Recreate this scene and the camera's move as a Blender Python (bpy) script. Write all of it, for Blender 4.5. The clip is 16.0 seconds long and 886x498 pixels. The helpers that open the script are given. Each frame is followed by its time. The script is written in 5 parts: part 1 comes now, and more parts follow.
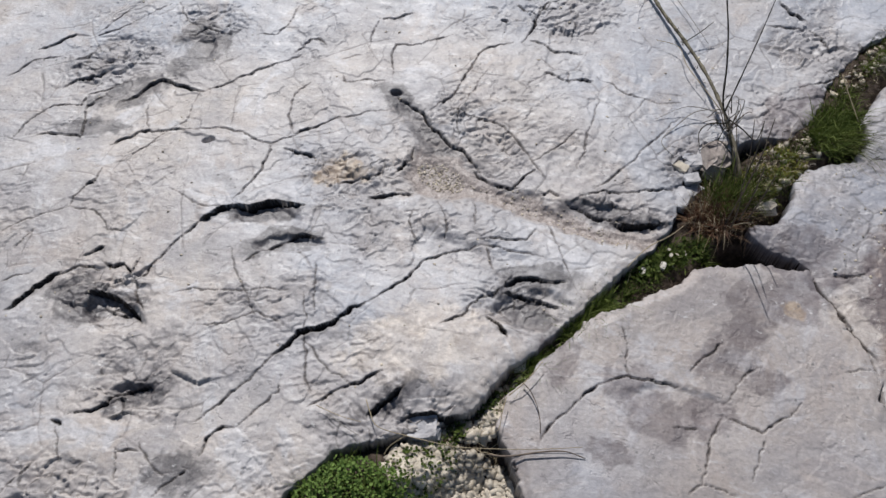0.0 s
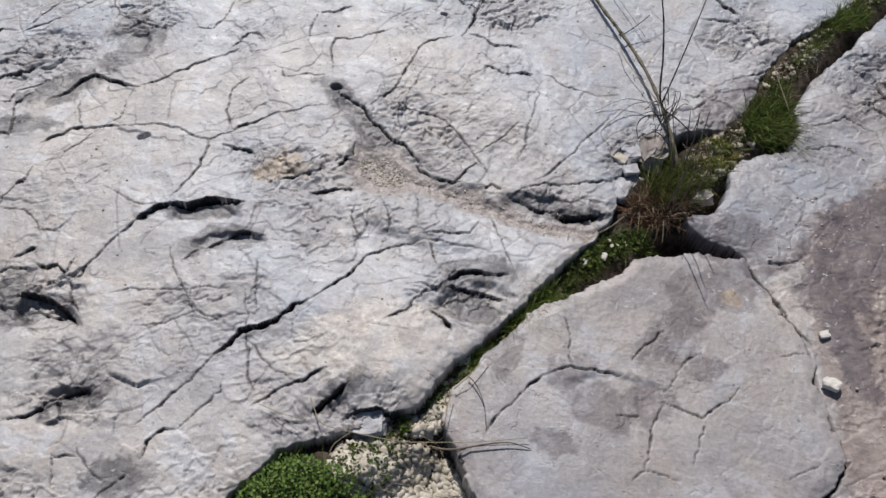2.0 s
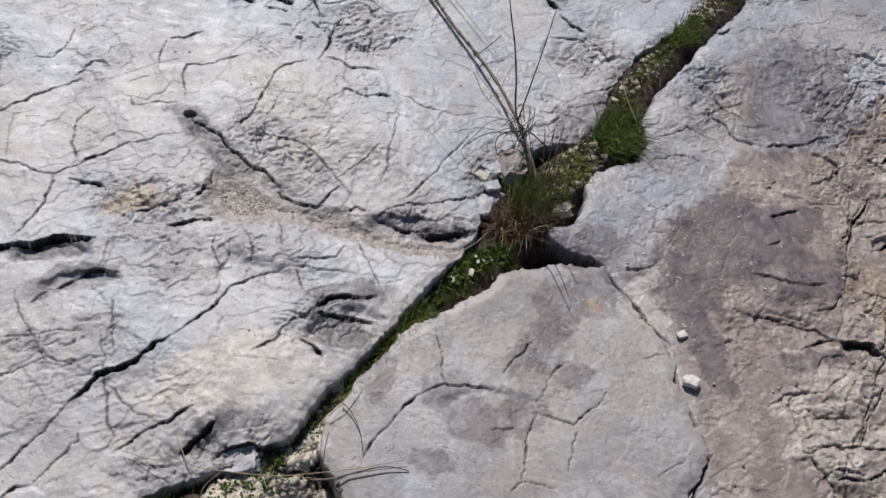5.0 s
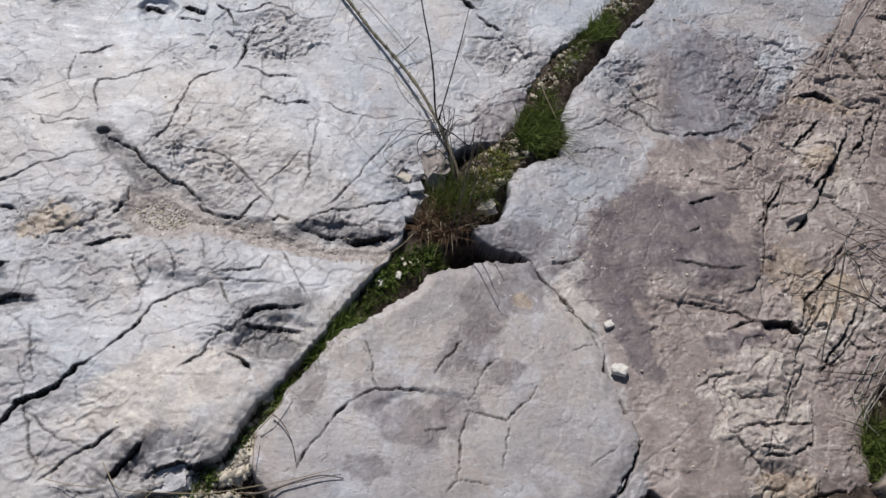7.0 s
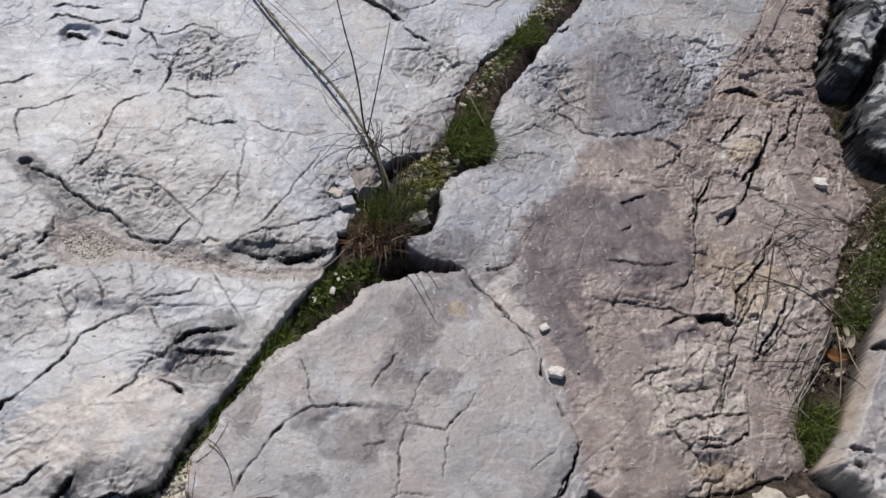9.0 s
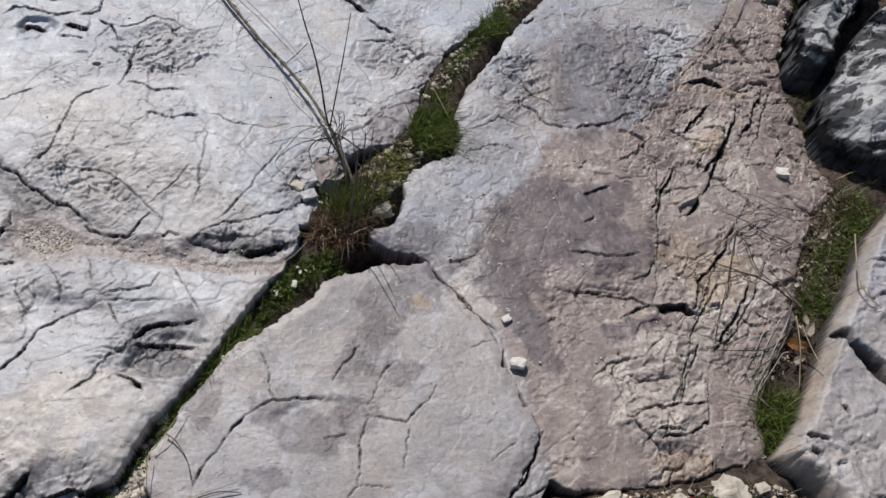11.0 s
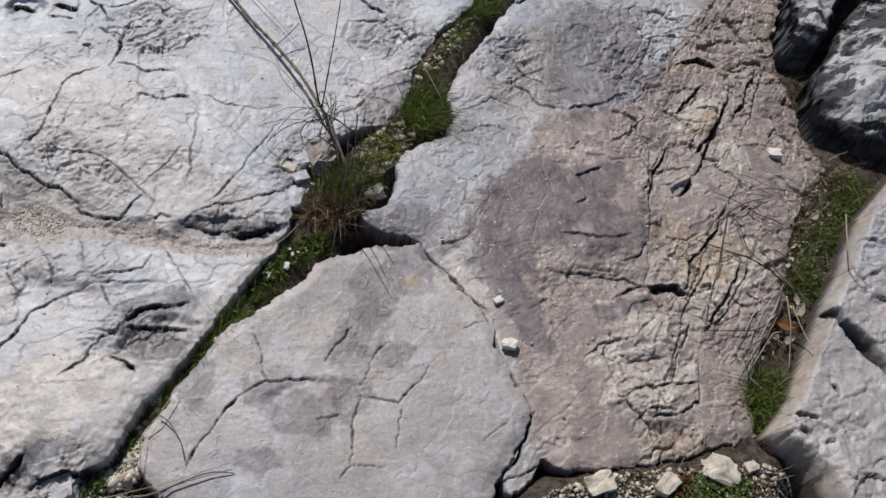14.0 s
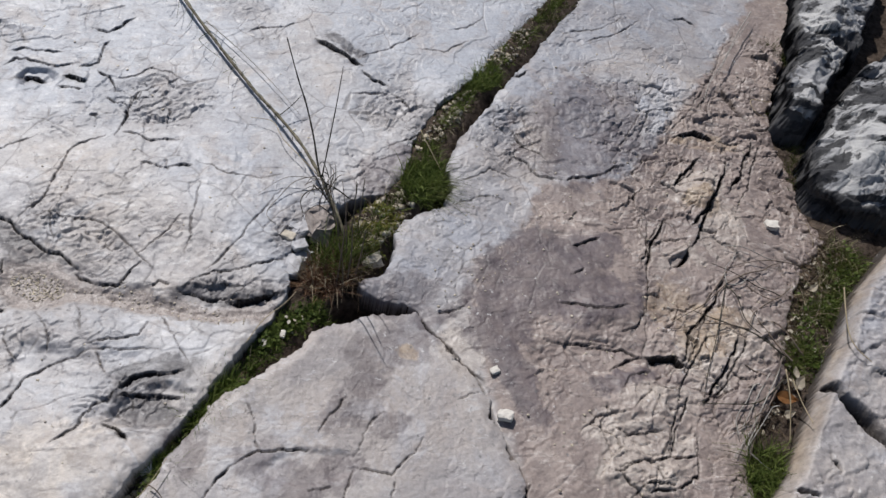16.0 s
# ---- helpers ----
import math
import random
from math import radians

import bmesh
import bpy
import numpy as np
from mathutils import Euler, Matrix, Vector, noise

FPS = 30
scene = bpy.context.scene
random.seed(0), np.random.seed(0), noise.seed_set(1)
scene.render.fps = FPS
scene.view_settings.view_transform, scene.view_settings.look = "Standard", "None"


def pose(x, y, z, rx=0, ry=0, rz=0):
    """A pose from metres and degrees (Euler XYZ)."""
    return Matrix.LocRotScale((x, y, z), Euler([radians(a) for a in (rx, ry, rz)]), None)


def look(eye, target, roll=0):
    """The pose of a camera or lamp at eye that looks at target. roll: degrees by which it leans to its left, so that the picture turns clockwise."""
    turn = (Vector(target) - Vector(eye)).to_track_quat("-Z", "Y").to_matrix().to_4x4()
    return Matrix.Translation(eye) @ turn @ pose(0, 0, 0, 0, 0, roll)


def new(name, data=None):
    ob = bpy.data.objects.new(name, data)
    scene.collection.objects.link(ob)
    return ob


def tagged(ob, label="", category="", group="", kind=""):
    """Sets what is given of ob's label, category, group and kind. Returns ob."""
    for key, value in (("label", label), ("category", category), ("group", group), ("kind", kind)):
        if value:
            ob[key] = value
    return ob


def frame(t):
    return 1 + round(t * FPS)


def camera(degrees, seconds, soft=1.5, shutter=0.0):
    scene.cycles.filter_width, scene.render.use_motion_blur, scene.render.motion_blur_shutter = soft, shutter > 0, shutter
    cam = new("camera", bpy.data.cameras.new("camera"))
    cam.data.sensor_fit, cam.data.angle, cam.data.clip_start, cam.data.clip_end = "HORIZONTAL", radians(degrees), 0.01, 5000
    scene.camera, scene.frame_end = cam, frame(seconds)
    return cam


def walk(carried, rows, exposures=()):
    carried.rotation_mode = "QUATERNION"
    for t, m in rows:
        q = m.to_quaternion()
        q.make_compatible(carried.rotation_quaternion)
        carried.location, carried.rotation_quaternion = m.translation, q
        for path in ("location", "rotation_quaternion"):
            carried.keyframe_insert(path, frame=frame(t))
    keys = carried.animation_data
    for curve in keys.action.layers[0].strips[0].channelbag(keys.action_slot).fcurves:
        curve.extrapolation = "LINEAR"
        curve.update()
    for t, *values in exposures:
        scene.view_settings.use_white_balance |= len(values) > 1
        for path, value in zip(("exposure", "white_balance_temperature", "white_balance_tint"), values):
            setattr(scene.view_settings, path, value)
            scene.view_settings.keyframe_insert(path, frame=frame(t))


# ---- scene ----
cam = camera(55.8, 16.0)
EXPO = ((0.0, -0.15), (16.0, -0.15))
PATH = [
    (0, (-0.26, -1.025, 1.545), (-0.539, -0.035, -0.17), -3.9),
    (0.5, (-0.256, -1.025, 1.542), (-0.524, -0.03, -0.172), -3.4),
    (1, (-0.261, -1.023, 1.546), (-0.496, -0.027, -0.172), -1.9),
    (1.5, (-0.258, -1.023, 1.543), (-0.456, -0.024, -0.178), -0.5),
    (2, (-0.251, -1.022, 1.541), (-0.405, -0.019, -0.182), 1.1),
    (2.5, (-0.248, -1.022, 1.539), (-0.354, -0.008, -0.182), 2.9),
    (3, (-0.246, -1.02, 1.541), (-0.302, 0.008, -0.174), 4.6),
    (3.5, (-0.243, -1.018, 1.538), (-0.251, 0.032, -0.164), 6.4),
    (4, (-0.241, -1.016, 1.536), (-0.199, 0.055, -0.152), 8.2),
    (6.5, (-0.204, -1.011, 1.539), (0.032, 0.063, -0.132), 13.5),
    (7, (-0.189, -1.012, 1.543), (0.072, 0.067, -0.121), 13.5),
    (7.5, (-0.17, -1.012, 1.547), (0.113, 0.071, -0.111), 13.4),
    (8, (-0.151, -1.012, 1.55), (0.154, 0.075, -0.101), 13.2),
    (8.5, (-0.13, -1.015, 1.553), (0.191, 0.078, -0.091), 13.1),
    (9, (-0.116, -1.015, 1.557), (0.224, 0.076, -0.084), 13.4),
    (11.5, (-0.067, -1.02, 1.567), (0.317, 0.039, -0.085), 15.1),
    (12, (-0.066, -1.017, 1.571), (0.321, 0.031, -0.088), 15.3),
    (12.5, (-0.067, -1.018, 1.57), (0.324, 0.026, -0.091), 15.5),
    (13, (-0.065, -1.016, 1.571), (0.325, 0.02, -0.095), 15.7),
    (13.5, (-0.065, -1.016, 1.57), (0.326, 0.015, -0.099), 15.7),
    (14, (-0.063, -1.02, 1.569), (0.325, 0.009, -0.102), 15.6),
    (14.5, (-0.052, -1.028, 1.567), (0.325, 0.008, -0.102), 15.0),
    (15, (-0.048, -1.023, 1.573), (0.327, 0.052, -0.071), 14.6),
    (15.5, (-0.044, -1.018, 1.581), (0.331, 0.11, -0.027), 14.2),
    (16, (-0.043, -1.019, 1.58), (0.333, 0.142, -0.004), 13.9),
]
walk(cam, [(t, look(eye, target, roll)) for t, eye, target, roll in PATH], EXPO)
SUN_FROM = (-0.36, 0.93, 1.12)
world = bpy.data.worlds.new("sky")
world.use_nodes = True
scene.world = world
sky = world.node_tree.nodes.new("ShaderNodeTexSky")
sky.sky_type, sky.sun_disc = "NISHITA", False
sky.sun_elevation = math.atan2(SUN_FROM[2], math.hypot(SUN_FROM[0], SUN_FROM[1]))
sky.sun_rotation = math.atan2(SUN_FROM[0], SUN_FROM[1])
bg = world.node_tree.nodes["Background"]
world.node_tree.links.new(sky.outputs[0], bg.inputs[0])
bg.inputs[1].default_value = 0.075
sun = new("sun", bpy.data.lights.new("sun", "SUN"))
sun.data.energy, sun.data.angle, sun.data.color = 4.8, radians(0.5), (1.0, 0.975, 0.955)
sun.matrix_world = look([4 * v for v in SUN_FROM], (0, 0, 0))


# ---- materials ----
class Nodes:
    """A short hand for node trees."""

    def __init__(self, name):
        self.mat = bpy.data.materials.new(name)
        self.mat.use_nodes = True
        self.tree = self.mat.node_tree
        self.shader = self.tree.nodes["Principled BSDF"]
        self.place = self.tree.nodes.new("ShaderNodeTexCoord").outputs["Object"]

    def link(self, a, b):
        self.tree.links.new(a, b)

    def add(self, kind, **inputs):
        node = self.tree.nodes.new(kind)
        for key, value in inputs.items():
            slot = node.inputs[key.replace("_", " ")]
            if hasattr(value, "is_linked"):
                self.link(value, slot)
            else:
                slot.default_value = value
        return node

    def noise(self, scale, detail=6, rough=0.6, at=None, warp=0.0):
        return self.add("ShaderNodeTexNoise", Vector=at or self.place, Scale=scale, Detail=detail, Roughness=rough, Distortion=warp).outputs["Fac"]

    def ramp(self, value, lo, hi, a=0.0, b=1.0):
        return self.add("ShaderNodeMapRange", Value=value, From_Min=lo, From_Max=hi, To_Min=a, To_Max=b).outputs[0]

    def math(self, op, a, b):
        node = self.tree.nodes.new("ShaderNodeMath")
        node.operation = op
        for slot, value in zip(node.inputs, (a, b)):
            if hasattr(value, "is_linked"):
                self.link(value, slot)
            else:
                slot.default_value = value
        return node.outputs[0]

    def mix(self, fac, a, b, kind="MIX"):
        node = self.tree.nodes.new("ShaderNodeMix")
        node.data_type, node.blend_type = "RGBA", kind
        for slot, value in zip((node.inputs[0], node.inputs[6], node.inputs[7]), (fac, a, b)):
            if hasattr(value, "is_linked"):
                self.link(value, slot)
            else:
                slot.default_value = (*value, 1) if isinstance(value, tuple) else value
        return node.outputs[2]

    def attr(self, name):
        node = self.tree.nodes.new("ShaderNodeAttribute")
        node.attribute_name = name
        return node.outputs["Fac"]

    def finish(self, colour, rough=0.7, height=None, dist=0.002, strength=1.0, spec=0.4):
        for slot, value in (("Base Color", colour), ("Roughness", rough), ("Specular IOR Level", spec)):
            if hasattr(value, "is_linked"):
                self.link(value, self.shader.inputs[slot])
            else:
                self.shader.inputs[slot].default_value = (*value, 1) if isinstance(value, tuple) else value
        if height is not None:
            bump = self.add("ShaderNodeBump", Height=height, Distance=dist, Strength=strength)
            self.link(bump.outputs[0], self.shader.inputs["Normal"])
        return self.mat


def rock_material():
    n = Nodes("limestone")
    big, mid, fine = n.noise(1.9, 5, 0.6), n.noise(11, 8, 0.68, warp=0.6), n.noise(120, 5, 0.65)
    stretched = n.add("ShaderNodeMapping", Vector=n.place, Rotation=(0, 0, radians(-24)), Scale=(1, 2.6, 1)).outputs[0]
    streak = n.noise(17, 8, 0.7, at=stretched, warp=0.3)
    blotch = n.noise(5.2, 8, 0.68, warp=0.9)
    cloudy = n.noise(24, 6, 0.7, warp=0.5)
    # bluer northwards: the sky's reflection put into the base colour
    northing = n.add("ShaderNodeSeparateXYZ", Vector=n.place).outputs[1]
    bed = n.math("ADD", big, n.math("MULTIPLY", n.ramp(northing, -0.9, 1.0, -1.0, 1.0), -0.11))
    colour = n.mix(n.ramp(bed, 0.38, 0.60), (0.390, 0.412, 0.455), (0.468, 0.432, 0.402))
    colour = n.mix(n.ramp(n.noise(8.5, 7, 0.66, warp=0.9), 0.52, 0.62, 0.0, 0.5), colour, (0.43, 0.375, 0.335))
    colour = n.mix(n.ramp(blotch, 0.50, 0.60, 0.0, 0.55), colour, (0.325, 0.315, 0.325))
    colour = n.mix(n.ramp(blotch, 0.46, 0.38, 0.0, 0.7), colour, (0.535, 0.545, 0.57))
    colour = n.mix(n.ramp(mid, 0.53, 0.66, 0.0, 0.55), colour, (0.27, 0.26, 0.26))
    colour = n.mix(n.ramp(streak, 0.56, 0.66, 0.0, 0.65), colour, (0.57, 0.57, 0.575))
    colour = n.mix(n.ramp(streak, 0.42, 0.32, 0.0, 0.5), colour, (0.255, 0.25, 0.255))
    # ground recessed below a flaked layer keeps a rougher, greyer skin
    colour = n.mix(n.math("MULTIPLY", n.attr("flaked"), n.ramp(cloudy, 0.36, 0.62, 0.85, 0.25)), colour, (0.235, 0.222, 0.222))
    # shade of hollows and sunward lips painted as dark blots
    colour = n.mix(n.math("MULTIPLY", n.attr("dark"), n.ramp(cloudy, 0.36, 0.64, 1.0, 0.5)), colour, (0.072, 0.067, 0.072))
    brown = n.mix(n.ramp(mid, 0.38, 0.64), (0.255, 0.208, 0.190), (0.395, 0.328, 0.287))
    brown = n.mix(n.ramp(cloudy, 0.50, 0.66, 0.0, 0.7), brown, (0.205, 0.165, 0.150))
    brown = n.mix(n.ramp(streak, 0.54, 0.66, 0.0, 0.8), brown, (0.56, 0.51, 0.465))
    colour = n.mix(n.attr("brown"), colour, brown)
    pale = n.mix(n.ramp(cloudy, 0.40, 0.60), (0.37, 0.325, 0.285), (0.66, 0.60, 0.53))
    colour = n.mix(n.math("MULTIPLY", n.attr("pale"), n.ramp(mid, 0.34, 0.58, 1.0, 0.35)), colour, pale)
    colour = n.mix(n.math("MULTIPLY", n.attr("purple"), n.ramp(cloudy, 0.42, 0.68, 1.0, 0.5)), colour, n.mix(n.ramp(mid, 0.42, 0.60), (0.090, 0.070, 0.078), (0.160, 0.130, 0.134)))
    colour = n.mix(n.math("MULTIPLY", n.attr("tan"), n.ramp(mid, 0.35, 0.60, 0.2, 0.8)), colour, n.mix(n.ramp(cloudy, 0.42, 0.58), (0.31, 0.225, 0.145), (0.50, 0.40, 0.28)))
    colour = n.mix(n.attr("dull"), colour, n.mix(1.0, colour, (0.71, 0.69, 0.695), "MULTIPLY"))
    grit = n.mix(n.ramp(n.noise(260, 3, 0.7), 0.4, 0.66), (0.25, 0.215, 0.198), (0.40, 0.355, 0.325))
    colour = n.mix(n.attr("sand"), colour, grit)
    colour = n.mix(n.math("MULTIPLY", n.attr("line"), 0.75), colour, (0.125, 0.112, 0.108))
    # crack dirt, nearly black because the shade of walls and rims is painted in
    colour = n.mix(n.math("MULTIPLY", n.attr("dirt_shade"), 0.95), colour, (0.030, 0.026, 0.024))
    colour = n.mix(1.0, colour, n.mix(n.ramp(fine, 0.32, 0.68), (0.755, 0.74, 0.735), (0.99, 0.97, 0.965)), "MULTIPLY")
    # pale flecks painted as glints, and small dark pits, in fields
    chips_ = n.noise(70, 4, 0.62, warp=0.4)
    colour = n.mix(n.math("MULTIPLY", n.ramp(chips_, 0.63, 0.73, 0.0, 0.7), n.ramp(n.noise(3.3, 4), 0.44, 0.58)), colour, (0.62, 0.61, 0.60))
    colour = n.mix(n.math("MULTIPLY", n.ramp(chips_, 0.36, 0.31, 0.0, 0.7), n.ramp(n.noise(3.9, 4), 0.42, 0.58)), colour, (0.12, 0.112, 0.112))
    specks = n.add("ShaderNodeTexVoronoi", Vector=n.place, Scale=36.0).outputs["Distance"]
    colour = n.mix(n.math("MULTIPLY", n.ramp(specks, 0.07, 0.15, 0.8, 0.0), n.ramp(mid, 0.50, 0.58)), colour, (0.12, 0.115, 0.115))
    height = n.math("ADD", n.noise(48, 8, 0.68), n.math("MULTIPLY", streak, 0.7))
    height = n.math("ADD", height, n.math("MULTIPLY", n.ramp(n.noise(30, 5, 0.6, warp=0.4), 0.60, 0.70), -0.7))
    rough = n.math("MAXIMUM", n.ramp(streak, 0.35, 0.65, 0.62, 0.42), n.attr("dirt_shade"))
    spec = n.ramp(n.attr("dirt_shade"), 0.0, 0.7, 0.52, 0.0)
    return n.finish(colour, rough, n.math("ADD", height, n.math("MULTIPLY", chips_, 0.4)), 0.0018, 0.95, spec)


def plain_material(name, a, b, scale, rough=0.75, bump=0.001, spec=0.3, hue=0.0):
    """Two colours by noise at one scale, varied from piece to piece."""
    n = Nodes(name)
    colour = n.mix(n.ramp(n.noise(scale, 6, 0.65), 0.36, 0.64), a, b)
    if hue:
        each = n.tree.nodes.new("ShaderNodeNewGeometry").outputs["Random Per Island"]
        colour = n.mix(1.0, colour, n.mix(each, (1 - hue,) * 3, (1 + hue, 1 + hue * 0.9, 1 + hue * 0.5)), "MULTIPLY")
    return n.finish(colour, rough, n.noise(scale * 4, 6, 0.7), bump, 0.8, spec)


def leaf_material(name, a, b, through_light=0.25):
    """Blades and leaves: each island between two colours, with light passing."""
    n = Nodes(name)
    each = n.tree.nodes.new("ShaderNodeNewGeometry").outputs["Random Per Island"]
    colour = n.mix(each, a, b)
    colour = n.mix(n.ramp(n.noise(14, 4), 0.35, 0.65, 0.0, 0.5), colour, tuple(v * 0.55 for v in a))
    n.finish(colour, 0.6, None, spec=0.12)
    back = n.tree.nodes.new("ShaderNodeBsdfTranslucent")
    n.link(colour, back.inputs[0])
    both = n.tree.nodes.new("ShaderNodeMixShader")
    both.inputs[0].default_value = through_light
    n.link(n.shader.outputs[0], both.inputs[1])
    n.link(back.outputs[0], both.inputs[2])
    n.link(both.outputs[0], n.tree.nodes["Material Output"].inputs[0])
    return n.mat


ROCK = rock_material()


def block_material():
    n = Nodes("grey_block_stone")
    mid, streak = n.noise(9, 8, 0.68, warp=0.5), n.noise(38, 6, 0.7)
    colour = n.mix(n.ramp(mid, 0.4, 0.6), (0.25, 0.25, 0.26), (0.40, 0.395, 0.39))
    colour = n.mix(n.ramp(streak, 0.58, 0.70, 0.0, 0.8), colour, (0.34, 0.335, 0.325))
    # dirt plus painted shade down the steep block faces
    colour = n.mix(n.math("MULTIPLY", n.attr("dirt_shade"), 0.9), colour, (0.03, 0.028, 0.028))
    # black bands in the colour stand for shade under ledges and in breaks
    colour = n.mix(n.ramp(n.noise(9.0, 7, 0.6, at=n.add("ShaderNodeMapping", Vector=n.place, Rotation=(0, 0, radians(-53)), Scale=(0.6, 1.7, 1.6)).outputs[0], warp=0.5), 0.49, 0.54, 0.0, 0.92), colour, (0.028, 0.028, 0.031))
    return n.finish(colour, n.ramp(mid, 0.3, 0.7, 0.65, 0.85), n.noise(60, 9, 0.72), 0.005, 0.8, 0.15)


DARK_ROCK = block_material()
SOIL = plain_material("soil", (0.035, 0.027, 0.022), (0.13, 0.10, 0.08), 55, 0.95, 0.012, 0.05)
GRAVEL = plain_material("gravel", (0.25, 0.215, 0.175), (0.52, 0.47, 0.41), 60, 0.8, 0.001, 0.3, 0.35)
PALE_STONE = plain_material("pale_stone", (0.36, 0.315, 0.25), (0.58, 0.52, 0.43), 40, 0.75, 0.002)
BROWN_STONE = plain_material("brown_stone", (0.19, 0.16, 0.145), (0.36, 0.315, 0.285), 40, 0.8, 0.002)
WHITE_STONE = plain_material("white_stone", (0.52, 0.48, 0.43), (0.66, 0.62, 0.56), 40, 0.75, 0.001)
GRASS = leaf_material("green_grass", (0.065, 0.098, 0.020), (0.235, 0.285, 0.080))
DULL_GRASS = leaf_material("dull_grass", (0.05, 0.062, 0.018), (0.13, 0.145, 0.042))
MOSS = leaf_material("moss", (0.045, 0.075, 0.015), (0.13, 0.165, 0.04))
CLOVER = leaf_material("clover", (0.075, 0.13, 0.028), (0.22, 0.32, 0.085))
STRAW = leaf_material("straw", (0.34, 0.27, 0.17), (0.58, 0.50, 0.36), 0.15)
THATCH = leaf_material("thatch", (0.085, 0.040, 0.028), (0.27, 0.165, 0.095), 0.12)
YELLOW_MOSS = leaf_material("yellow_moss", (0.10, 0.10, 0.022), (0.24, 0.22, 0.06))
DRY = leaf_material("dry_blades", (0.06, 0.042, 0.03), (0.20, 0.145, 0.095), 0.12)
BARK = plain_material("twig_bark", (0.022, 0.018, 0.014), (0.06, 0.054, 0.036), 60, 0.7, 0.001)
GREEN_BARK = plain_material("stem_bark", (0.050, 0.042, 0.026), (0.19, 0.165, 0.115), 70, 0.7, 0.001)
GREY_BARK = plain_material("grey_twig", (0.20, 0.185, 0.17), (0.34, 0.32, 0.29), 60, 0.75, 0.001)
VINE = plain_material("dead_vine", (0.07, 0.055, 0.045), (0.17, 0.13, 0.10), 60, 0.75, 0.001)
DEAD_LEAF = leaf_material("dead_leaf", (0.28, 0.13, 0.05), (0.45, 0.24, 0.10), 0.2)
PALE_LEAF = leaf_material("pale_leaf", (0.55, 0.48, 0.38), (0.72, 0.66, 0.55), 0.2)
RED_LEAF = leaf_material("red_leaf", (0.16, 0.03, 0.03), (0.26, 0.07, 0.06), 0.2)


# ---- relief of the bedrock ----
def lattice(x, y, seed):
    """Smooth noise of -1 to 1 on arrays."""
    xi, yi = np.floor(x).astype(np.int64), np.floor(y).astype(np.int64)
    fx, fy = x - xi, y - yi

    def corner(i, j):
        h = ((xi + i) * 374761393 + (yi + j) * 668265263 + seed * 974634777) & 0x7FFFFFFF
        h = ((h ^ (h >> 13)) * 1274126177) & 0x7FFFFFFF
        a = ((h ^ (h >> 16)) & 0xFFFF) * (2 * np.pi / 65536)
        return np.cos(a) * (fx - i) + np.sin(a) * (fy - j)

    u, v = fx ** 3 * (fx * (6 * fx - 15) + 10), fy ** 3 * (fy * (6 * fy - 15) + 10)
    low = corner(0, 0) + u * (corner(1, 0) - corner(0, 0))
    high = corner(0, 1) + u * (corner(1, 1) - corner(0, 1))
    return 1.5 * (low + v * (high - low))


def fbm(x, y, scale, octaves, seed, gain=0.5):
    total, size = 0.0, 1.0
    for k in range(octaves):
        total = total + size * lattice(x * scale + 17.3 * k, y * scale - 9.1 * k, seed + k)
        scale, size = scale * 2.03, size * gain
    return total


def smooth(a, b, v):
    t = np.clip((v - a) / (b - a), 0, 1)
    return t * t * (3 - 2 * t)


def facets(x, y, scale, seed):
    """Broken rock: cells, each a small plane with its own height and tilt (-1 to 1), and the distance to the cell's edge."""
    x, y = x * scale, y * scale
    xi, yi = np.floor(x).astype(np.int64), np.floor(y).astype(np.int64)
    first, second, height = np.full(x.shape, 9.0), np.full(x.shape, 9.0), np.zeros(x.shape)
    for i in (-1, 0, 1):
        for j in (-1, 0, 1):
            h = ((xi + i) * 374761393 + (yi + j) * 668265263 + seed * 974634777) & 0x7FFFFFFF
            h = ((h ^ (h >> 13)) * 1274126177) & 0x7FFFFFFF
            h = ((h ^ (h >> 15)) * 668265263) & 0x7FFFFFFF
            u, v, a, b = (h & 127) / 127, ((h >> 7) & 127) / 127, ((h >> 14) & 127) / 127, ((h >> 21) & 127) / 127
            dx, dy = x - xi - i - u, y - yi - j - v
            d = np.hypot(dx, dy)
            closer = d < first
            second = np.where(closer, first, np.minimum(second, d))
            height = np.where(closer, (a - 0.5) + 1.3 * dx * np.cos(6.28 * b) + 1.3 * dy * np.sin(6.28 * b), height)
            first = np.where(closer, d, first)
    return height, second - first


def to_line(x, y, points):
    """Distance to a polyline, the side (+ towards the sun) and the way along it from 0 to 1."""
    best = np.full(x.shape, 1e9)
    side, along = np.zeros(x.shape), np.zeros(x.shape)
    steps = [math.dist(a, b) for a, b in zip(points, points[1:])]
    whole, done = sum(steps), 0.0
    for (ax, ay), (bx, by), step in zip(points, points[1:], steps):
        dx, dy = (bx - ax) / step, (by - ay) / step
        s = np.clip((x - ax) * dx + (y - ay) * dy, 0, step)
        px, py = x - ax - s * dx, y - ay - s * dy
        d = np.hypot(px, py)
        turn = 1 if -dy * SUN_FROM[0] + dx * SUN_FROM[1] > 0 else -1
        closer = d < best
        best = np.where(closer, d, best)
        side = np.where(closer, np.sign(px * -dy + py * dx) * turn, side)
        along = np.where(closer, (done + s) / whole, along)
        done += step
    return best, side, along


def inside(x, y, points):
    """Signed distance to a closed outline, positive within."""
    odd = np.zeros(x.shape, bool)
    for (ax, ay), (bx, by) in zip(points, points[1:] + points[:1]):
        if ay != by:
            odd ^= ((ay > y) != (by > y)) & (x < (bx - ax) * (y - ay) / (by - ay) + ax)
    d, _, _ = to_line(x, y, points + points[:1])
    return np.where(odd, d, -d)


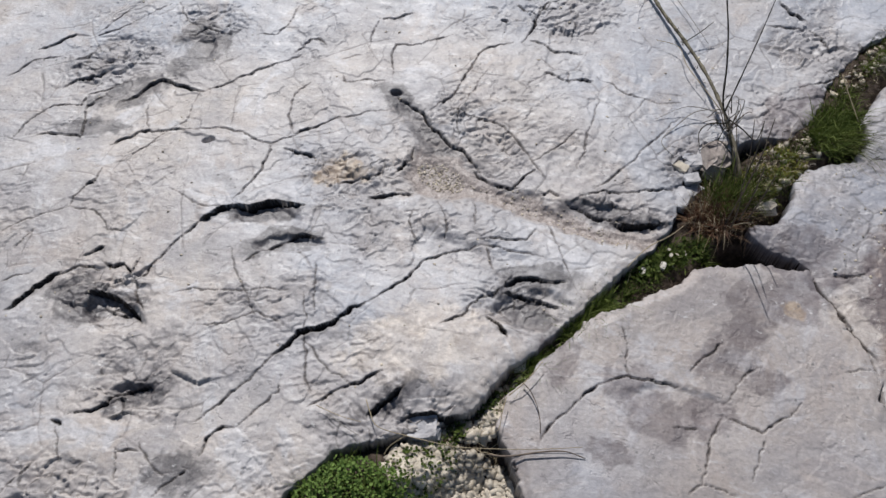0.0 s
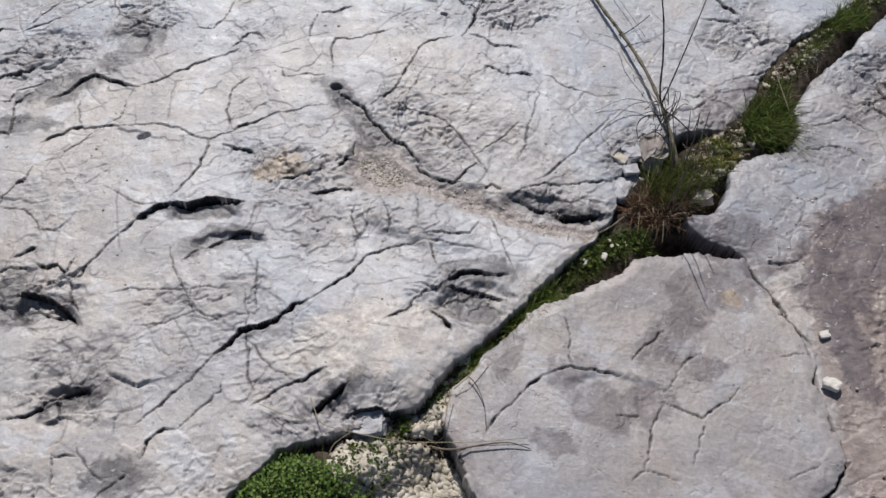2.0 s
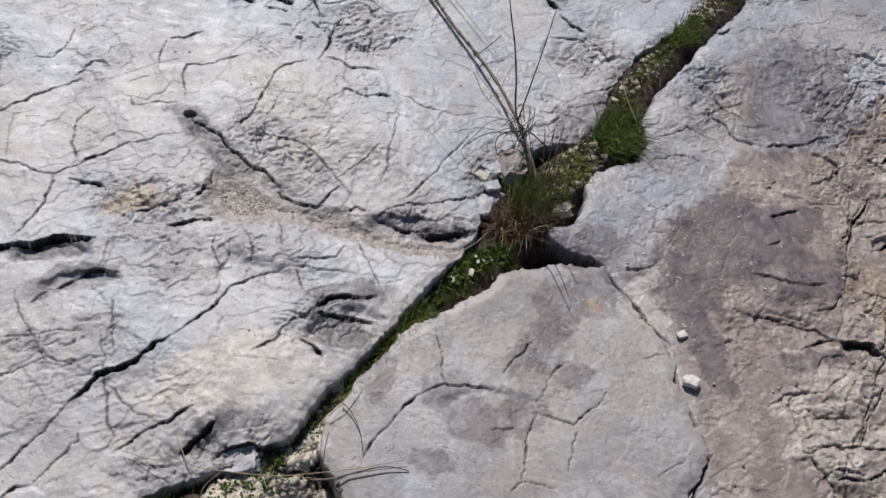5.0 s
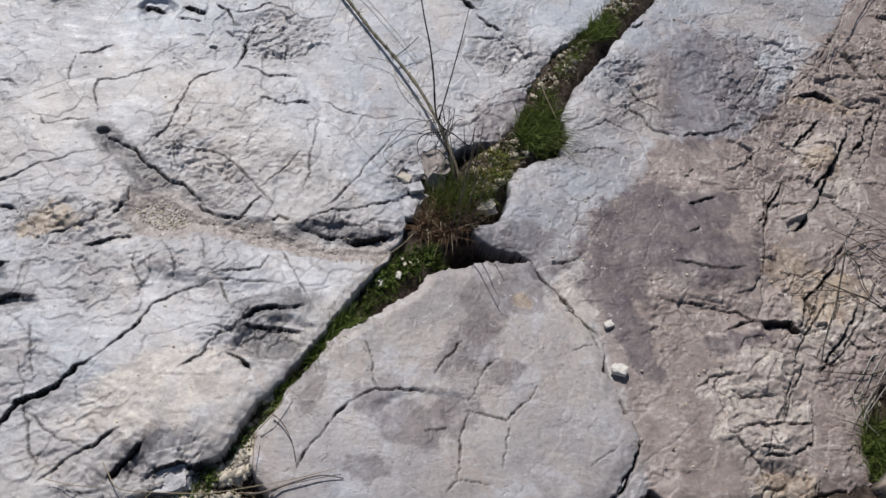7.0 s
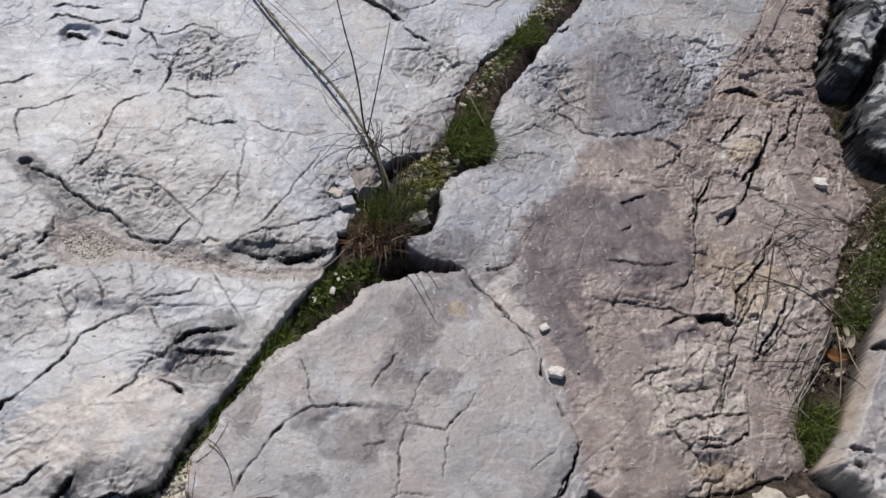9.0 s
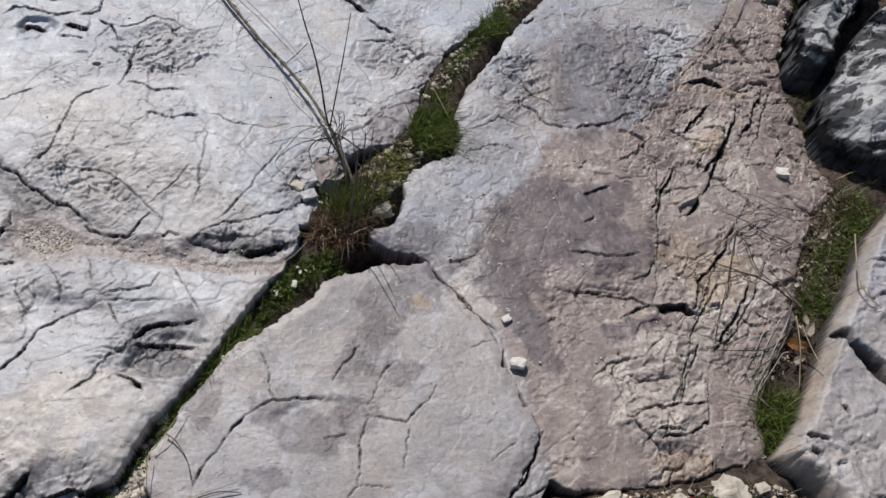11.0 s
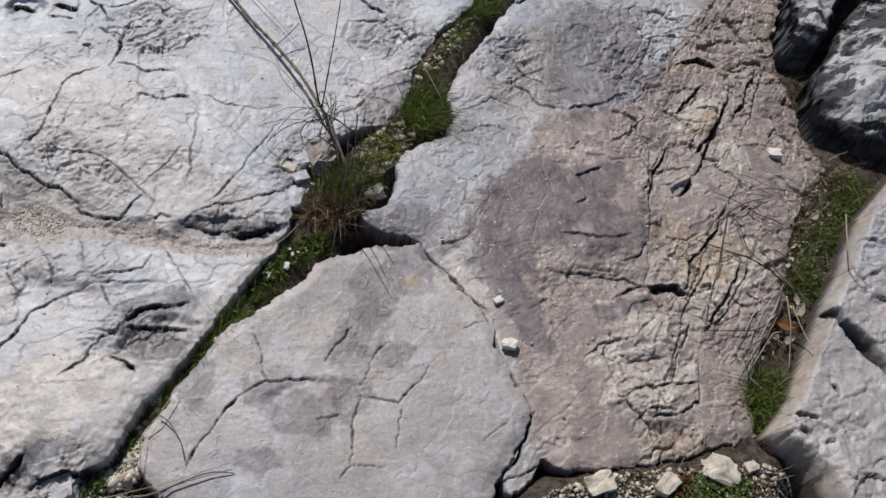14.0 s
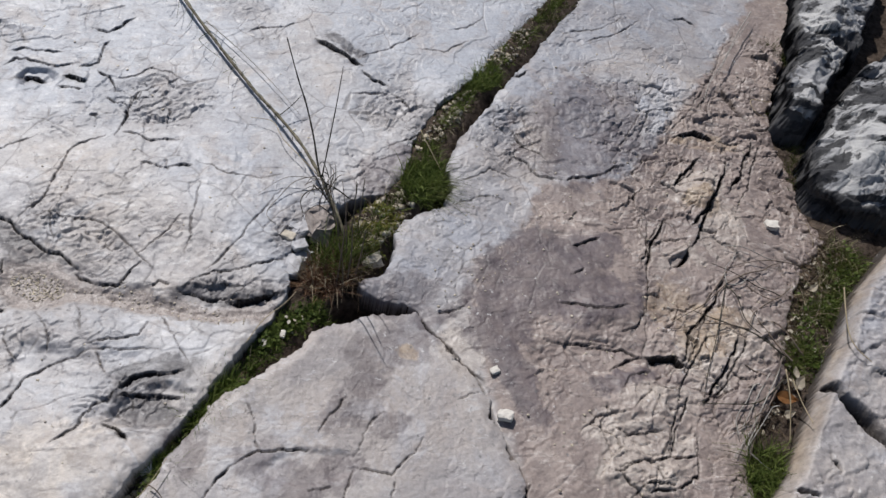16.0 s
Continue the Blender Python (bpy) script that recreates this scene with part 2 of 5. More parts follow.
CRACKS, HOLLOWS = [], []


def crack(width, depth, step, *points):
    """A joint in the rock: width, depth and the height of its sunward lip in millimetres."""
    CRACKS.append((width / 1000, depth / 1000, step / 1000, list(points)))


def hollow(x, y, rx, ry, depth, turn):
    """A worn hollow, or with negative depth a low swelling."""
    HOLLOWS.append((x, y, rx, ry, depth / 1000, radians(turn)))


crack(5.3, 11, 7, (-1.664, 0.253), (-1.629, 0.279), (-1.588, 0.326), (-1.545, 0.320))
crack(4, 7, 2, (-1.705, 0.146), (-1.647, 0.217), (-1.594, 0.238))
crack(4.6, 9, 6, (-1.550, 0.145), (-1.503, 0.174), (-1.446, 0.218))
crack(3, 5, 0, (-1.524, 0.344), (-1.497, 0.409), (-1.465, 0.446))
crack(3, 5, 0, (-1.547, 0.306), (-1.416, 0.424), (-1.375, 0.462))
crack(6, 12, 11, (-1.386, 0.114), (-1.344, 0.158), (-1.313, 0.209), (-1.277, 0.212), (-1.223, 0.190), (-1.180, 0.192))
crack(4, 6, 3, (-1.180, 0.192), (-1.134, 0.228), (-1.079, 0.281), (-0.973, 0.366))
crack(4.6, 8, 5, (-1.001, 0.361), (-0.979, 0.409), (-0.959, 0.421), (-0.932, 0.403))
crack(4, 7, 3, (-1.600, -0.031), (-1.573, 0.035), (-1.537, 0.086), (-1.470, 0.102), (-1.469, 0.135), (-1.386, 0.187))
crack(5.3, 8, 5, (-1.546, -0.020), (-1.511, -0.000), (-1.427, 0.008), (-1.447, 0.068), (-1.454, 0.101), (-1.421, 0.144))
crack(4.6, 8, 6, (-1.347, -0.008), (-1.296, 0.041), (-1.273, 0.057), (-1.263, 0.050), (-1.231, 0.060), (-1.181, 0.080))
crack(3, 6, 2, (-1.181, 0.080), (-1.085, 0.091), (-1.041, 0.084), (-0.968, 0.068), (-0.946, 0.094), (-0.830, 0.175), (-0.731, 0.220))
crack(2.5, 4, 0, (-1.278, 0.061), (-1.310, 0.129))
crack(4, 7, 2, (-0.968, 0.068), (-0.972, 0.006), (-0.980, -0.051), (-1.006, -0.094))
crack(6, 12, 3, (-1.054, -0.165), (-1.072, -0.205), (-1.096, -0.246), (-1.124, -0.308), (-1.131, -0.338))
crack(4, 7, 0, (-1.131, -0.338), (-1.122, -0.377), (-1.091, -0.404))
crack(5.3, 9, 5, (-1.365, -0.187), (-1.353, -0.138), (-1.334, -0.103))
crack(2.5, 4, 0, (-1.487, -0.279), (-1.451, -0.242), (-1.365, -0.187))
crack(3, 5, 2, (-1.365, -0.187), (-1.302, -0.190), (-1.249, -0.232), (-1.204, -0.227))
crack(2.5, 5, 0, (-0.931, 0.113), (-0.953, 0.161), (-0.960, 0.230), (-0.936, 0.270))
crack(7.5, 22, 16, (-1.054, -0.165), (-1.021, -0.128), (-1.000, -0.112))
crack(10.4, 34, 20, (-1.009, -0.123), (-0.981, -0.108), (-0.961, -0.107), (-0.914, -0.089), (-0.881, -0.089), (-0.838, -0.077))
crack(6, 13, 10, (-0.858, -0.182), (-0.832, -0.159), (-0.802, -0.152), (-0.770, -0.153))
crack(4, 7, 4, (-0.926, -0.248), (-0.899, -0.214), (-0.858, -0.182))
crack(7.5, 14, 8, (-1.390, -0.457), (-1.351, -0.416), (-1.324, -0.362), (-1.312, -0.346))
crack(4.6, 7, 6, (-1.324, -0.362), (-1.275, -0.324), (-1.234, -0.327))
crack(5.3, 9, 10, (-1.272, -0.302), (-1.238, -0.274))
crack(5.3, 10, 10, (-1.229, -0.308), (-1.199, -0.316), (-1.178, -0.305), (-1.157, -0.322), (-1.153, -0.286))
crack(7.5, 14, 16, (-1.234, -0.385), (-1.172, -0.380), (-1.126, -0.397), (-1.093, -0.430))
crack(6, 10, 9, (-1.176, -0.414), (-1.124, -0.417))
crack(6, 12, 10, (-1.153, -0.646), (-1.123, -0.631), (-1.090, -0.610), (-1.072, -0.582), (-1.043, -0.564), (-1.017, -0.553), (-1.004, -0.565))
crack(4.6, 8, 4, (-1.184, -0.662), (-1.155, -0.666))
crack(4, 7, 2, (-0.896, -0.605), (-0.843, -0.523), (-0.802, -0.467), (-0.789, -0.433))
crack(8.9, 26, 8, (-0.793, -0.440), (-0.757, -0.382), (-0.713, -0.367), (-0.668, -0.312), (-0.643, -0.294))
crack(4.6, 10, 3, (-0.643, -0.294), (-0.598, -0.252), (-0.544, -0.172), (-0.502, -0.136), (-0.433, -0.111))
crack(4, 7, 3, (-0.436, -0.095), (-0.341, -0.076), (-0.321, -0.043))
crack(6, 12, 7, (-0.865, -0.672), (-0.866, -0.638), (-0.844, -0.603), (-0.824, -0.604))
crack(4, 6, 2, (-0.824, -0.604), (-0.778, -0.540), (-0.762, -0.519), (-0.767, -0.484))
crack(4, 6, 0, (-1.216, -0.810), (-1.196, -0.779), (-1.179, -0.742))
crack(4, 6, 3, (-1.011, -0.751), (-1.030, -0.695), (-0.983, -0.679))
crack(3, 5, 0, (-0.988, -0.669), (-0.940, -0.714), (-0.920, -0.721))
crack(3.5, 6, 0, (-0.929, -0.757), (-0.884, -0.697))
crack(5.3, 9, 5, (-0.698, -0.535), (-0.680, -0.520), (-0.643, -0.488), (-0.603, -0.463), (-0.565, -0.433))
crack(9.6, 24, 14, (-0.573, -0.533), (-0.550, -0.493), (-0.522, -0.458))
crack(8.9, 22, 14, (-0.504, -0.518), (-0.496, -0.505), (-0.447, -0.495), (-0.428, -0.506), (-0.397, -0.493))
crack(4, 7, 5, (-0.476, -0.313), (-0.436, -0.279), (-0.410, -0.228), (-0.378, -0.208))
crack(6.8, 14, 12, (-0.368, -0.199), (-0.324, -0.174), (-0.242, -0.165))
crack(6.8, 13, 13, (-0.371, -0.216), (-0.307, -0.207), (-0.271, -0.213), (-0.234, -0.225))
crack(8.2, 18, 6, (-0.383, -0.275), (-0.356, -0.295), (-0.341, -0.314))
crack(4, 6, 2, (-0.743, 0.325), (-0.759, 0.405), (-0.756, 0.435), (-0.694, 0.450), (-0.623, 0.494))
crack(4.6, 8, 2, (-0.624, 0.240), (-0.580, 0.292), (-0.556, 0.377), (-0.546, 0.435), (-0.529, 0.453), (-0.471, 0.491))
crack(2.5, 4, 0, (-0.881, 0.355), (-0.830, 0.383))
crack(2.5, 4, 0, (-0.862, 0.312), (-0.848, 0.290), (-0.754, 0.313))
crack(5.3, 8, 5, (-0.824, 0.517), (-0.780, 0.533), (-0.741, 0.556))
crack(2.5, 4, 0, (-0.823, 0.511), (-0.824, 0.413))
crack(5.3, 9, 2, (-0.443, 0.492), (-0.435, 0.532), (-0.426, 0.563), (-0.423, 0.634))
crack(4.6, 8, 8, (-0.431, 0.504), (-0.393, 0.492), (-0.355, 0.474), (-0.293, 0.482))
crack(4.6, 8, 7, (-0.379, 0.401), (-0.321, 0.381), (-0.254, 0.388))
crack(3, 6, 0, (-0.362, 0.132), (-0.294, 0.193), (-0.268, 0.239))
crack(4.6, 5, 0, (-0.610, 0.239), (-0.557, 0.247), (-0.459, 0.228), (-0.419, 0.194), (-0.371, 0.146), (-0.331, 0.098))
crack(4.6, 4, 0, (-0.259, 0.128), (-0.248, 0.194), (-0.233, 0.331))
crack(2.5, 4, 0, (-0.541, 0.171), (-0.557, 0.247), (-0.529, 0.310), (-0.516, 0.385))
crack(55, 12, 0, (-0.728, 0.264), (-0.658, 0.208), (-0.606, 0.158), (-0.514, 0.102), (-0.427, 0.056))
crack(60, 14, 0, (-0.295, 0.028), (-0.204, -0.006), (-0.118, -0.008), (-0.047, 0.006))
crack(6, 14, 9, (-0.730, 0.273), (-0.690, 0.254), (-0.642, 0.228), (-0.597, 0.177), (-0.520, 0.134), (-0.473, 0.094))
crack(6.8, 14, 10, (-0.493, 0.098), (-0.440, 0.058), (-0.394, 0.055), (-0.376, 0.061))
crack(5.3, 9, 3, (-0.394, 0.055), (-0.369, 0.091), (-0.353, 0.113))
crack(6.8, 12, 10, (-0.323, 0.046), (-0.310, 0.060), (-0.286, 0.053))
crack(6.8, 14, 11, (-0.271, 0.033), (-0.193, 0.011), (-0.157, 0.014))
crack(7.5, 16, 12, (-0.168, 0.006), (-0.120, 0.006), (-0.048, 0.022))
crack(4, 7, 3, (-0.260, 0.043), (-0.202, 0.077), (-0.093, 0.106), (-0.044, 0.122))
crack(6.8, 12, 8, (-0.661, 0.050), (-0.637, 0.090), (-0.639, 0.127))
crack(3, 5, 0, (-0.598, -0.046), (-0.604, -0.077), (-0.567, -0.127))
crack(2.5, 4, 0, (-0.556, -0.007), (-0.520, -0.053), (-0.513, -0.117))
crack(2.5, 4, 0, (-0.474, 0.001), (-0.455, -0.062))
crack(3, 5, 0, (-0.420, -0.113), (-0.398, -0.164))
crack(3, 5, 2, (-0.433, -0.111), (-0.397, -0.108), (-0.299, -0.110))
crack(5.3, 9, 9, (-0.706, -0.032), (-0.644, -0.017), (-0.603, -0.001))
crack(4.6, 8, 6, (-0.780, -0.004), (-0.732, 0.018), (-0.686, 0.045))
crack(6, 9, 8, (-0.937, 0.066), (-0.895, 0.067), (-0.857, 0.053))
crack(4.6, 8, 4, (-0.032, 0.125), (0.001, 0.178), (0.037, 0.200))
crack(3, 5, 0, (-0.778, -0.294), (-0.728, -0.439), (-0.696, -0.505))
crack(2.5, 4, 0, (-0.962, -0.220), (-0.937, -0.271), (-0.890, -0.317), (-0.861, -0.364))
crack(2.5, 4, 0, (-0.968, -0.412), (-0.913, -0.394), (-0.863, -0.358), (-0.797, -0.371))
crack(2.5, 4, 2, (-1.055, -0.350), (-0.998, -0.332), (-0.938, -0.324), (-0.856, -0.303), (-0.809, -0.294))
crack(2.5, 4, 0, (-0.768, -0.224), (-0.740, -0.340))
crack(3, 5, 0, (-1.367, -0.357), (-1.427, -0.396))
crack(2.5, 4, 0, (-1.165, -0.672), (-1.130, -0.732))
crack(3, 5, 0, (-1.442, -0.314), (-1.415, -0.258))
crack(2.5, 4, 0, (-1.157, -0.093), (-1.074, -0.131), (-1.008, -0.125))
crack(2.5, 4, 0, (-1.330, -0.078), (-1.337, -0.127))
crack(2.5, 4, 0, (-1.311, -0.058), (-1.192, 0.107), (-1.193, 0.186))
crack(2.5, 4, 0, (-1.118, 0.398), (-1.063, 0.414), (-1.047, 0.460), (-1.036, 0.523))
crack(2.5, 4, 0, (-1.230, 0.367), (-1.331, 0.429), (-1.360, 0.465))
crack(4, 6, 5, (-1.291, 0.366), (-1.255, 0.393), (-1.176, 0.387))
crack(2.5, 4, 0, (-0.315, -0.005), (-0.249, -0.121), (-0.233, -0.145))
crack(2.5, 4, 0, (-0.611, -0.476), (-0.705, -0.435), (-0.742, -0.392))
crack(4.6, 8, 1, (-0.241, -0.504), (-0.202, -0.448), (-0.171, -0.395), (-0.139, -0.368))
crack(5.3, 10, 4, (-0.139, -0.368), (-0.095, -0.342), (-0.062, -0.344), (0.004, -0.348))
crack(3, 5, 0, (-0.095, -0.342), (-0.100, -0.293), (-0.116, -0.243))
crack(3, 5, 0, (0.064, -0.534), (0.071, -0.435), (0.092, -0.384))
crack(2.5, 4, 0, (0.088, -0.365), (0.134, -0.295), (0.159, -0.277))
crack(2.5, 4, 0, (0.036, -0.553), (0.064, -0.534), (0.124, -0.534))
crack(3, 6, 0, (0.092, -0.390), (0.158, -0.412), (0.215, -0.362), (0.236, -0.332))
crack(3, 5, 0, (0.166, -0.418), (0.157, -0.475), (0.149, -0.503))
crack(4.6, 7, 4, (0.023, -0.307), (0.060, -0.265), (0.085, -0.241))
crack(4.6, 7, 5, (0.000, -0.432), (0.044, -0.430))
crack(2.5, 4, 0, (0.319, -0.253), (0.358, -0.242), (0.379, -0.230))
crack(2.5, 4, 0, (0.325, -0.500), (0.357, -0.479), (0.383, -0.463))
crack(4.6, 8, 5, (0.298, -0.028), (0.344, -0.030), (0.366, -0.015))
crack(4, 12, 1, (0.247, -0.019), (0.280, -0.072), (0.313, -0.116), (0.344, -0.167), (0.371, -0.197), (0.385, -0.214))
crack(7.5, 26, 3, (0.441, -0.447), (0.415, -0.497), (0.385, -0.536), (0.364, -0.561))
crack(4.6, 12, 3, (0.346, -0.582), (0.363, -0.579), (0.399, -0.571), (0.432, -0.554))
crack(4.6, 10, 3, (0.824, 0.093), (0.862, 0.152), (0.889, 0.195), (0.907, 0.222))
crack(4, 8, 6, (0.878, 0.155), (0.919, 0.165), (0.977, 0.177))
crack(11.1, 30, 10, (0.906, 0.091), (0.930, 0.096), (0.954, 0.116), (0.971, 0.142))
crack(8.9, 22, 4, (1.003, 0.212), (1.057, 0.267), (1.102, 0.323))
crack(4.6, 10, 3, (1.102, 0.323), (1.131, 0.362), (1.149, 0.402))
crack(5.3, 14, 2, (1.149, 0.271), (1.224, 0.368), (1.306, 0.502), (1.360, 0.578))
crack(6.8, 12, 10, (0.969, 0.342), (1.049, 0.391), (1.086, 0.431))
crack(9.6, 20, 14, (1.043, 0.541), (1.117, 0.560), (1.181, 0.544))
crack(5.3, 9, 6, (1.181, 0.544), (1.267, 0.538))
crack(3, 5, 0, (1.099, 0.587), (1.167, 0.666), (1.241, 0.760))
crack(3, 5, 0, (0.870, 0.488), (0.933, 0.572), (0.981, 0.660))
crack(4, 7, 7, (0.564, 0.553), (0.598, 0.484), (0.633, 0.461), (0.651, 0.436))
crack(4, 7, 9, (0.547, 0.454), (0.588, 0.425), (0.617, 0.378), (0.675, 0.363))
crack(4.6, 8, 9, (0.674, 0.360), (0.772, 0.379), (0.826, 0.409), (0.880, 0.433))
crack(4.6, 8, 8, (0.659, 0.146), (0.706, 0.157), (0.731, 0.171))
crack(4, 6, 6, (0.663, 0.232), (0.698, 0.255))
crack(4, 6, 6, (0.641, 0.064), (0.674, 0.079))
crack(5.3, 8, 8, (0.673, -0.196), (0.727, -0.169), (0.764, -0.161))
crack(8.2, 18, 16, (0.763, -0.164), (0.788, -0.175), (0.839, -0.167), (0.854, -0.189), (0.856, -0.204))
crack(5.3, 10, 6, (0.614, -0.438), (0.642, -0.430), (0.678, -0.411), (0.724, -0.410))
crack(4.6, 9, 4, (0.766, -0.397), (0.779, -0.365), (0.798, -0.333))
crack(6.8, 14, 6, (0.798, -0.333), (0.822, -0.297), (0.841, -0.267))
crack(6, 14, 4, (0.891, -0.284), (0.945, -0.237), (0.992, -0.181), (1.037, -0.114))
crack(4.6, 8, 2, (0.850, -0.204), (0.886, -0.154), (0.925, -0.095), (0.969, -0.033), (1.023, 0.027), (1.046, 0.063))
crack(3, 5, 2, (0.718, -0.407), (0.725, -0.451), (0.752, -0.447))
crack(3, 5, 2, (0.676, -0.585), (0.688, -0.563), (0.710, -0.529))
crack(4, 7, 7, (0.687, -0.245), (0.714, -0.219), (0.774, -0.200))
crack(3, 5, 0, (0.800, -0.524), (0.781, -0.588))
crack(4, 6, 6, (0.541, -0.118), (0.628, -0.126), (0.709, -0.132))
crack(4, 6, 6, (0.583, -0.014), (0.675, -0.040), (0.761, -0.035))
crack(4, 6, 6, (0.648, -0.325), (0.680, -0.353), (0.760, -0.351))
crack(4.6, 8, 8, (0.646, -0.489), (0.690, -0.461), (0.755, -0.460))
crack(4, 6, 4, (0.957, -0.201), (1.004, -0.233))
crack(4, 7, 5, (0.648, -0.271), (0.619, -0.336), (0.632, -0.389))
crack(4.6, 8, 6, (0.849, -0.030), (0.896, -0.047), (0.939, -0.025))
crack(3, 5, 0, (0.405, 0.358), (0.450, 0.368), (0.484, 0.396), (0.555, 0.368))
crack(3, 5, 3, (0.379, 0.277), (0.441, 0.304), (0.512, 0.295))
crack(3, 5, 0, (0.803, -0.013), (0.782, -0.120), (0.756, -0.163))
crack(4, 6, 4, (1.022, 0.276), (0.995, 0.239), (1.000, 0.203))
crack(4.6, 7, 7, (0.716, -0.102), (0.762, -0.089), (0.802, -0.044))
crack(9.6, 16, 14, (0.054, 0.875), (0.115, 0.833), (0.175, 0.779))
crack(7.5, 12, 11, (0.174, 0.757), (0.203, 0.725), (0.248, 0.705))
crack(4, 7, 3, (0.138, 0.668), (0.246, 0.672), (0.289, 0.632), (0.309, 0.601))
crack(3, 5, 2, (0.169, 0.808), (0.277, 0.866), (0.357, 0.931))
crack(3, 5, 1, (0.231, 0.477), (0.292, 0.499), (0.317, 0.529))
crack(8.2, 16, 14, (-0.699, 0.705), (-0.666, 0.706), (-0.638, 0.694))
crack(8.2, 16, 13, (-0.592, 0.706), (-0.557, 0.691), (-0.530, 0.693))
crack(5.3, 9, 7, (-0.600, 0.665), (-0.540, 0.664))
crack(6.8, 12, 8, (-0.547, 0.897), (-0.502, 0.880), (-0.468, 0.905), (-0.436, 0.947))
crack(7.5, 12, 8, (-0.492, 0.851), (-0.509, 0.817), (-0.517, 0.762), (-0.563, 0.739))
crack(4.6, 8, 5, (-0.514, 0.731), (-0.483, 0.701), (-0.464, 0.655))
crack(3, 5, 2, (-0.475, 0.691), (-0.401, 0.716), (-0.382, 0.742), (-0.332, 0.730), (-0.294, 0.690), (-0.265, 0.687))
crack(4, 7, 4, (-0.482, 0.630), (-0.425, 0.597))
crack(4.6, 8, 0, (-0.404, 0.664), (-0.425, 0.597), (-0.432, 0.535))
crack(5.3, 8, 6, (-0.741, 0.798), (-0.702, 0.809), (-0.673, 0.796), (-0.605, 0.800))
crack(4, 6, 4, (-0.744, 0.739), (-0.716, 0.772), (-0.638, 0.741), (-0.558, 0.754))
crack(4, 7, 4, (-0.132, 0.898), (-0.109, 0.916), (-0.039, 0.928), (0.008, 0.948))
crack(4, 6, 4, (0.869, 0.928), (0.990, 0.974), (1.084, 1.047))
crack(5.3, 8, 8, (1.201, 1.083), (1.255, 1.101), (1.297, 1.077))
crack(6.8, 10, 8, (0.602, 0.756), (0.626, 0.750), (0.665, 0.782))
crack(3, 5, 0, (0.966, 0.538), (1.062, 0.573), (1.138, 0.654), (1.231, 0.775), (1.377, 0.987), (1.446, 1.074))
crack(3, 4, 2, (0.452, 0.950), (0.506, 0.967), (0.564, 1.009))
crack(3, 4, 2, (0.342, 0.858), (0.424, 0.851), (0.497, 0.904))
crack(3, 4, 2, (0.805, 0.962), (0.918, 0.983), (1.030, 1.057))
crack(3, 5, 0, (-0.216, 0.082), (-0.145, 0.158), (-0.069, 0.290), (-0.043, 0.324))
crack(3, 4, 0, (-0.245, 0.410), (-0.177, 0.367), (-0.096, 0.356), (-0.042, 0.378))

crack(6, 12, 6, (0.943, -0.100), (0.838, -0.231), (0.807, -0.286), (0.759, -0.391))
crack(7.5, 16, 8, (1.010, -0.119), (0.950, -0.207), (0.868, -0.289))
crack(7.5, 14, 6, (1.009, 0.011), (0.951, -0.053), (0.888, -0.114), (0.851, -0.188))
crack(5.3, 10, 9, (0.632, -0.421), (0.673, -0.411), (0.752, -0.403), (0.829, -0.409))
crack(5.3, 9, 8, (0.833, -0.356), (0.811, -0.446), (0.745, -0.473), (0.679, -0.480))
crack(4.6, 8, 5, (0.629, -0.433), (0.676, -0.492), (0.677, -0.534))
crack(7.5, 16, 8, (0.935, 0.241), (0.883, 0.169), (0.838, 0.091))
crack(8.2, 20, 10, (0.972, 0.132), (1.045, 0.240), (1.139, 0.376), (1.200, 0.480))
crack(7.5, 16, 9, (1.151, 0.336), (1.253, 0.460), (1.319, 0.569))
crack(7.5, 15, 10, (0.993, 0.356), (1.052, 0.417), (1.107, 0.458))
crack(4.6, 8, 6, (0.890, 0.279), (0.825, 0.016), (0.791, -0.079))
crack(4.6, 8, 6, (0.624, -0.133), (0.717, -0.144), (0.766, -0.169))
crack(4.6, 9, 3, (0.790, -0.531), (0.764, -0.611))

hollow(-0.501, 0.559, 0.01, 0.007, 18, 0)
hollow(-1.121, 0.055, 0.013, 0.008, 14, 15)
hollow(-0.714, 0.276, 0.016, 0.011, 14, -20)
hollow(-0.838, -0.184, 0.085, 0.024, 9, 12)
hollow(-1.153, -0.423, 0.075, 0.035, 14, -10)
hollow(-0.909, -0.124, 0.09, 0.022, 7, 5)
hollow(-0.305, -0.240, 0.085, 0.05, 13, 20)
hollow(-1.255, 0.333, 0.055, 0.05, 6, 20)
hollow(-1.041, -0.570, 0.045, 0.018, 9, 10)
hollow(0.930, 0.108, 0.03, 0.017, 13, 20)
hollow(0.634, -0.158, 0.14, 0.05, 8, 0)
hollow(0.740, -0.276, 0.09, 0.07, -16, 0)
hollow(0.692, -0.455, 0.08, 0.05, -14, 0)
hollow(1.061, 0.323, 0.05, 0.06, -22, -20)
hollow(0.717, -0.041, 0.1, 0.05, -12, 0)
hollow(0.684, 0.407, 0.09, 0.03, 4, 0)
hollow(0.637, 0.648, 0.2, 0.12, -14, 0)
hollow(0.003, -0.383, 0.1, 0.04, 6, 0)
hollow(-0.438, -0.380, 0.16, 0.1, -12, 20)
hollow(-0.467, -0.064, 0.16, 0.05, -14, -8)
hollow(-0.307, 0.282, 0.3, 0.15, -12, -10)
hollow(-0.775, -0.019, 0.1, 0.05, 6, 0)
hollow(-0.659, 0.703, 0.05, 0.03, 14, 0)
hollow(0.459, 0.424, 0.07, 0.06, -10, 0)
